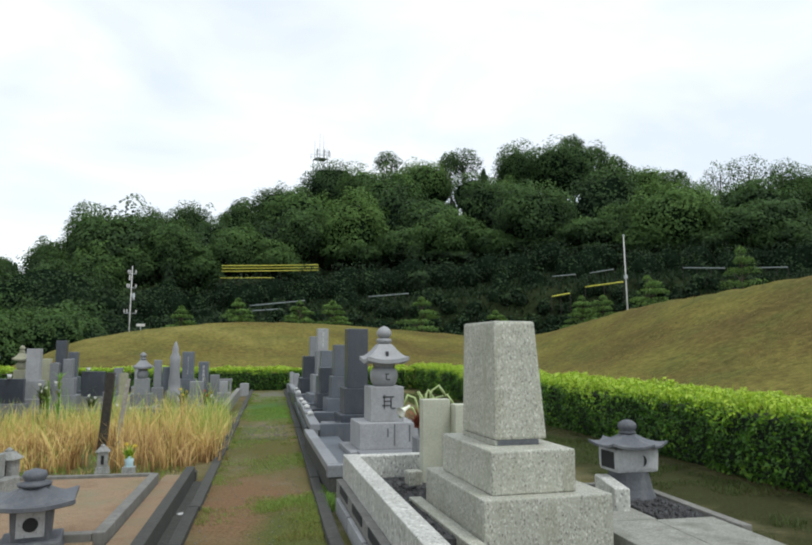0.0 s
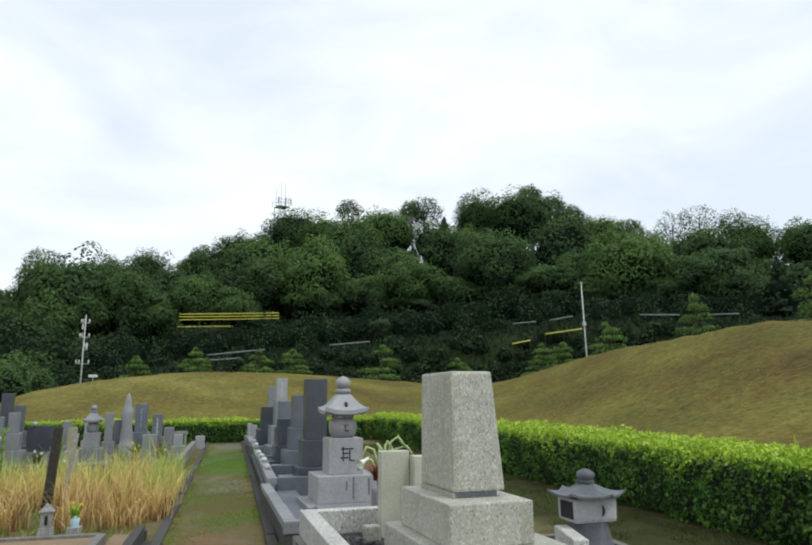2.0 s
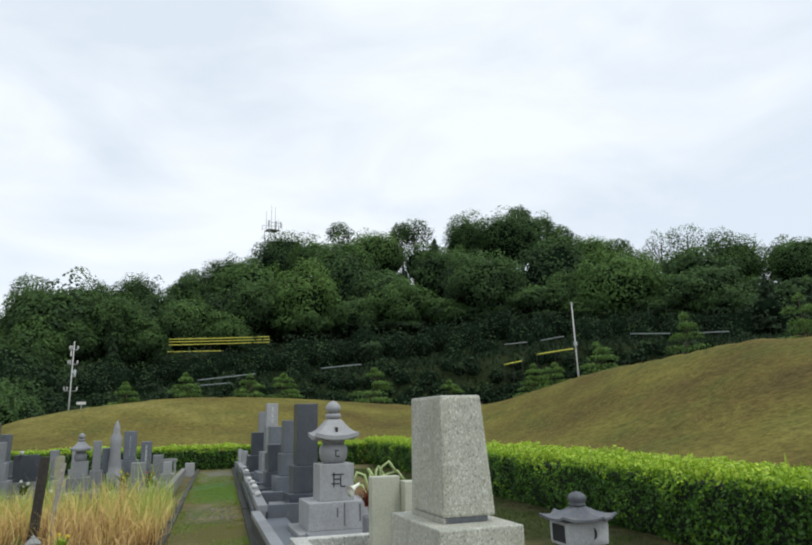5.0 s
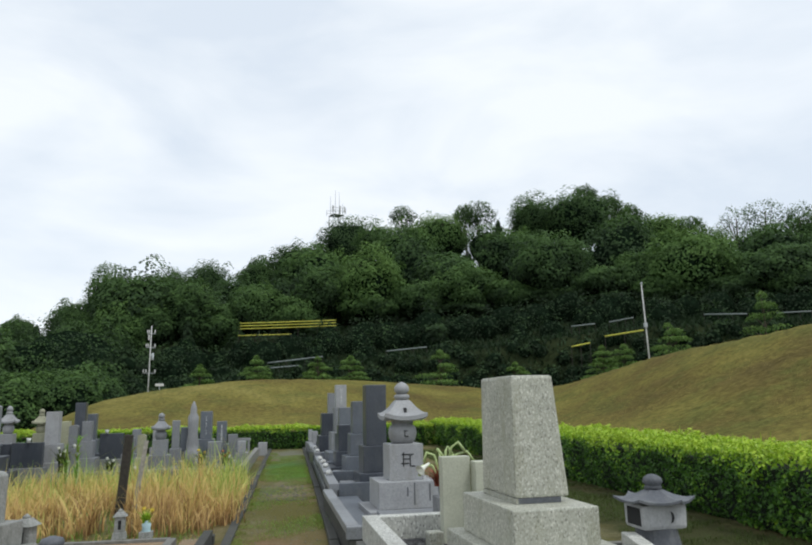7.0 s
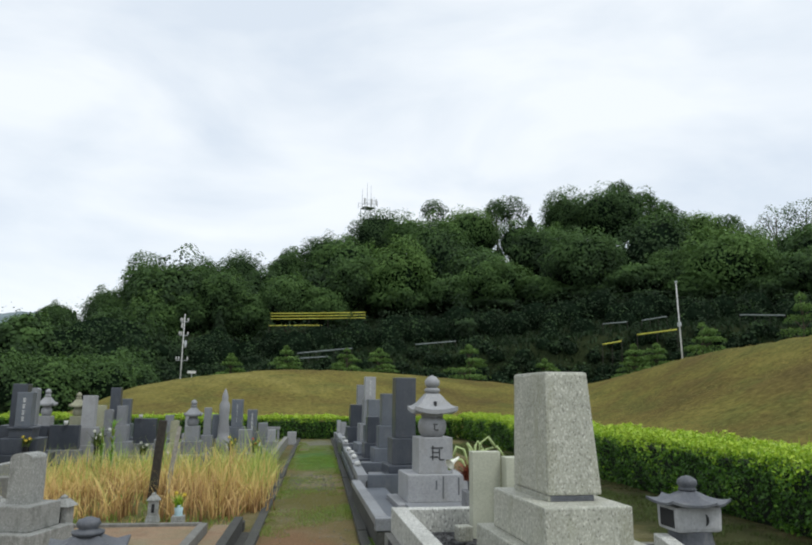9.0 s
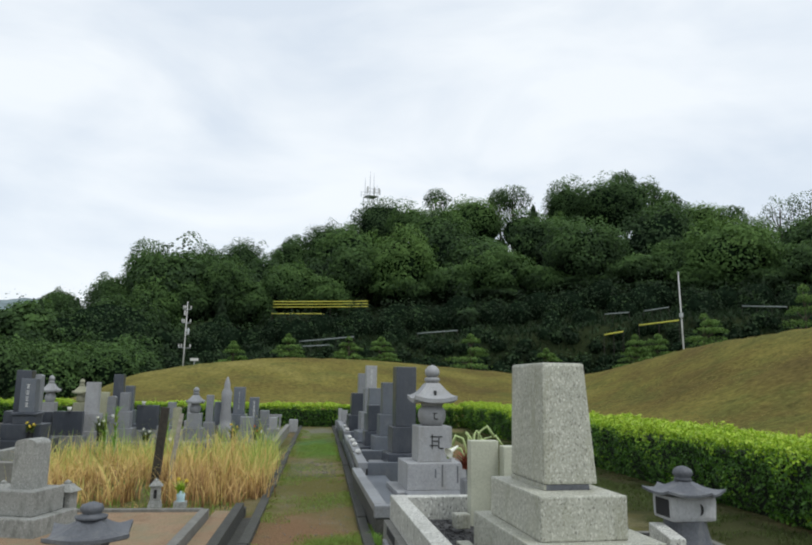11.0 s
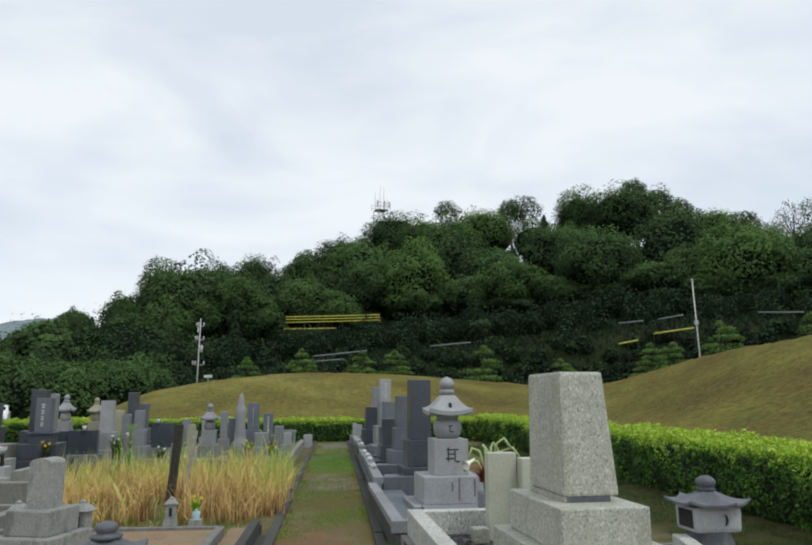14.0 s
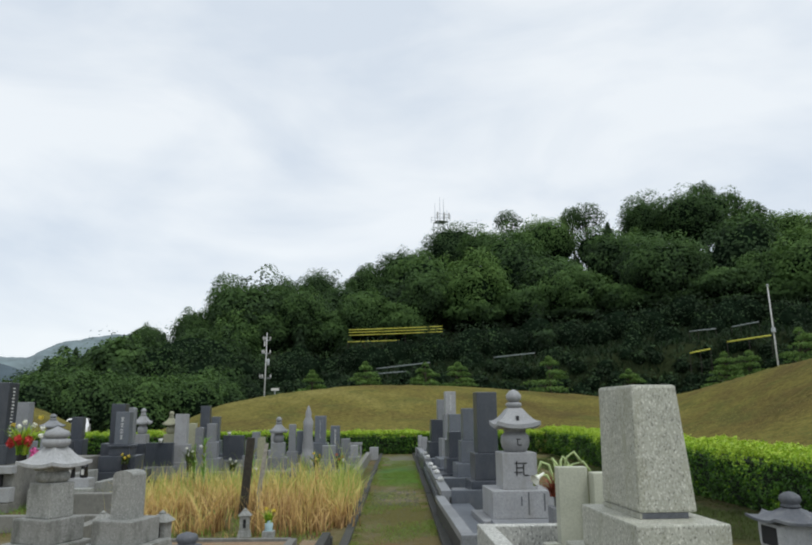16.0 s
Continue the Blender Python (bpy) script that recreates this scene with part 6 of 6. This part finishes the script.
def trained_pine(az, r, el, label, spread=1.0, seed=0):
    """A clipped garden pine: a bent trunk with flat pads of needles one over another."""
    x, y, z = polar(az, r)
    h = height_at(el, r) - z
    rs = np.random.RandomState(seed)
    root = thing("garden_pine", pose(x, y, z, 0, 0, rs.uniform(0, 360)), label, "tree", "clipped pines behind the mound")
    bend = [(0, 0, -0.3), (0.12, 0.05, h * 0.3), (-0.1, 0.08, h * 0.6), (0.05, 0, h * 0.95)]
    part("trunk", tube(bend, 0.10, 8, None, 0.03), BARK, root, smooth=True)
    P, N, T = [], [], []
    levels = 6
    for k in range(levels):
        f = np.clip(k / (levels - 1) + rs.uniform(-0.06, 0.06), 0, 1) if k < levels - 1 else 1.0
        zc = float(h * (0.36 + 0.56 * f))
        rad = spread * h * 0.34 * (1.0 - 0.72 * f) * rs.uniform(0.8, 1.15)
        for j in range(3 if f < 0.9 else 1):
            a = rs.uniform(0, 6.28)
            off = rad * 0.62 if f < 0.9 else 0
            cx, cy = off * math.cos(a + j * 2.1), off * math.sin(a + j * 2.1)
            n = 120
            d = rs.normal(0, 1, (n, 3))
            d /= np.linalg.norm(d, axis=1, keepdims=True)
            d[:, 2] = np.abs(d[:, 2]) - 0.25
            P.append(np.array((cx, cy, zc)) + d * (rad * 0.66, rad * 0.66, h * 0.085) * rs.uniform(0.7, 1.1, (n, 1)))
            N.append(d * (0.5, 0.5, 1.5))
            # pad tops lighter than their sides: top light put into needle tone
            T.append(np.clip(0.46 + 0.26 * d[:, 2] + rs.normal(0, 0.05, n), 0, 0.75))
            if off:
                part("limb", tube([(0, 0, zc - h * 0.1), (cx * 0.6, cy * 0.6, zc - h * 0.04), (cx, cy, zc)], 0.05, 6, None, 0.02), BARK, root)
    P, N, T = np.concatenate(P), np.concatenate(N), np.concatenate(T)
    v, q = leaf_quads(P, N, np.full(len(P), 0.22), 0.6, 0.5)
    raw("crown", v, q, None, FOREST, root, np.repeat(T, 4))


P_LABEL = "small clipped garden pine with layered pads of needles"
for k, (az, el, r) in enumerate([(-7.2, 3.5, 56), (-2.8, 4.2, 58), (2.2, 4.08, 57), (4.9, 4.1, 57), (12.4, 4.5, 58), (18.6, 3.3, 56), (25.6, 4.4, 56), (27.3, 4.45, 57), (30.7, 6.0, 58), (37.5, 7.9, 60), (45.5, 8.6, 60)]):
    trained_pine(az, r, el, P_LABEL, 1.25 if el < 7 else 0.9, 40 + k)


def thin_tree(az, r, el, rad, leaves, label, seed, open_=0.0):
    """A tree on the skyline with an open crown, so that sky and limbs show through."""
    x, y, z = polar(az, r)
    top = height_at(el, r)
    h = top - z
    rs = np.random.RandomState(seed)
    root = thing("tree", pose(x, y, z), label, "tree", "skyline trees")
    part("trunk", tube([(0, 0, -0.5), (0.1, 0, h * 0.35), (-0.15, 0.1, h * 0.62), (0.1, 0, h * 0.85)], 0.28, 8, None, 0.08), BARK, root, smooth=True)
    mid = h - rad * 0.8
    for k in range(9):
        a, f = rs.uniform(0, 6.28), rs.uniform(-0.5, 0.9)
        rr = rad * 0.8 * math.sqrt(1 - 0.9 * f * f)
        tip = Vector((rr * math.cos(a), rr * math.sin(a), mid + rad * 0.7 * f))
        start = Vector((0, 0, min(h * 0.5, mid)))
        part("limb", tube([start, start.lerp(tip, 0.5) + Vector((0, 0, -0.2)), tip], 0.09, 5, None, 0.025), BARK, root)
    p, nm, sub = CROWNS[seed % len(CROWNS)]
    pick = rs.uniform(0, 1, len(p)) < leaves
    pick[-900:] &= leaves > 0.6
    p, nm, sub = p[pick], nm[pick], sub[pick]
    P = p * (rad, rad, rad * 0.85) + (0, 0, mid) + rs.normal(0, 0.12, p.shape)
    v, q = leaf_quads(P, nm, np.full(len(P), 0.36), 0.5, 0.7)
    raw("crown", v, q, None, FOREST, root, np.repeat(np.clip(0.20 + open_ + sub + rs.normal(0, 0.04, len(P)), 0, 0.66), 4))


SK = "open-crowned tree on the ridge with sky showing through"
for k, (az, el, rad, lv, tone) in enumerate([(9.4, 16.45, 3.0, 0.22, 0.0), (16.0, 16.55, 4.2, 0.40, 0.0), (14.9, 16.2, 3.2, 0.45, 0.0), (36.4, 14.2, 3.8, 0.12, 0.05), (38.4, 14.5, 4.2, 0.13, 0.05), (40.6, 13.7, 3.6, 0.2, 0.02), (-14.3, 10.9, 3.8, 0.4, 0.05), (25.1, 17.35, 3.0, 0.3, 0.02), (26.9, 16.3, 3.0, 0.35, 0.02), (28.4, 15.4, 3.2, 0.4, 0.06), (-2.6, 12.25, 3.0, 0.35, 0.0), (33.0, 13.9, 3.0, 0.3, 0.05)]):
    thin_tree(az, R_HILL - 2, el, rad, lv, SK, 70 + k, tone)


def mast():
    r = R_HILL + 1
    x, y, z = polar(3.7, r)
    p = height_at(15.75, r) - z
    root = thing("antenna_mast", pose(x, y, z, 0, 0, 20), "grey lattice radio mast with platform and whip antennas", "antenna mast")
    for sx in (-1, 1):
        for sy in (-1, 1):
            part("leg", tube([(sx * 1.6, sy * 1.6, -0.5), (sx * 1.2, sy * 1.2, p)], 0.09, 6), STEEL, root)
    for k in range(4):
        a, b = p * k / 4, p * (k + 1) / 4
        part("brace", tube([(-1.5, -1.5, a), (1.5, -1.5, b)], 0.05, 5), STEEL, root)
        part("brace", tube([(1.5, -1.5, a), (-1.5, -1.5, b)], 0.05, 5), STEEL, root)
    deck = part("platform", slab(-1.35, 1.35, -1.35, 1.35, p, p + 0.10, 0.02), POLE_MAT, root)
    for sx in (-1.65, 0, 1.65):
        for sy in (-1.65, 1.65):
            part("rail_post", tube([(sx, sy, p + 0.2), (sx, sy, p + 1.5)], 0.06, 5), STEEL, deck)
    for sy in (-1.65, 1.65):
        for dz in (0.8, 1.5):
            part("rail", tube([(-1.7, sy, p + dz), (1.7, sy, p + dz)], 0.05, 5), STEEL, deck)
    for ax, ay, h in ((-1.3, 0.2, 4.6), (-0.5, -0.8, 3.0), (0.1, 0.6, 6.4), (1.0, 0.5, 6.0), (1.45, -0.3, 3.0)):
        part("whip_antenna", tube([(ax, ay, p + 0.2), (ax, ay, p + h * 0.6), (ax, ay, p + h)], 0.085, 6, None, 0.03), STEEL, root)
    for ax in (-1.5, 0.2, 1.3):
        part("panel_antenna", slab(ax - 0.16, ax + 0.16, -1.85, -1.7, p + 0.4, p + 1.9, 0.03), POLE_MAT, root)


mast()


def parked_car():
    x, y, z = polar(-24.7, 52.0)
    root = thing("car", pose(x, y, z, 0, 0, 20), "white parked car seen between the graves", "car")
    body = bmesh.new()
    prof = [(-1.75, 0.25), (-1.8, 0.6), (-1.7, 0.85), (-0.95, 0.92), (-0.35, 1.38), (1.2, 1.42), (1.7, 0.95), (1.78, 0.6), (1.72, 0.25)]
    sides = [[body.verts.new((sx * (0.75 if pz < 1.0 else 0.62), py, pz)) for py, pz in prof] for sx in (-1, 1)]
    for k in range(len(prof)):
        j = (k + 1) % len(prof)
        body.faces.new((sides[0][k], sides[0][j], sides[1][j], sides[1][k]))
    body.faces.new(sides[0][::-1])
    body.faces.new(sides[1])
    bmesh.ops.recalc_face_normals(body, faces=body.faces)
    bmesh.ops.bevel(body, geom=list(body.edges), offset=0.05, segments=2, affect="EDGES")
    part("body", body, WHITE_PAINT, root)
    for sx in (-1, 1):
        part("side_window", slab(sx * 0.70 - 0.02, sx * 0.70 + 0.02, -0.3, 1.2, 0.98, 1.28, 0.01), WINDOW, root)
        for wy in (-1.15, 1.15):
            wh = lathe([(0.0, -0.09), (0.29, -0.09), (0.3, 0.0), (0.29, 0.09), (0.0, 0.09)], 20)
            bmesh.ops.rotate(wh, verts=wh.verts, cent=(0, 0, 0), matrix=Matrix.Rotation(radians(90), 3, "Y"))
            bmesh.ops.translate(wh, verts=wh.verts, vec=(sx * 0.68, wy, 0.3))
            part("wheel", wh, RUBBER, root)
    part("windscreen", slab(-0.56, 0.56, -0.74, -0.70, 1.0, 1.30, 0.01), WINDOW, root)


parked_car()
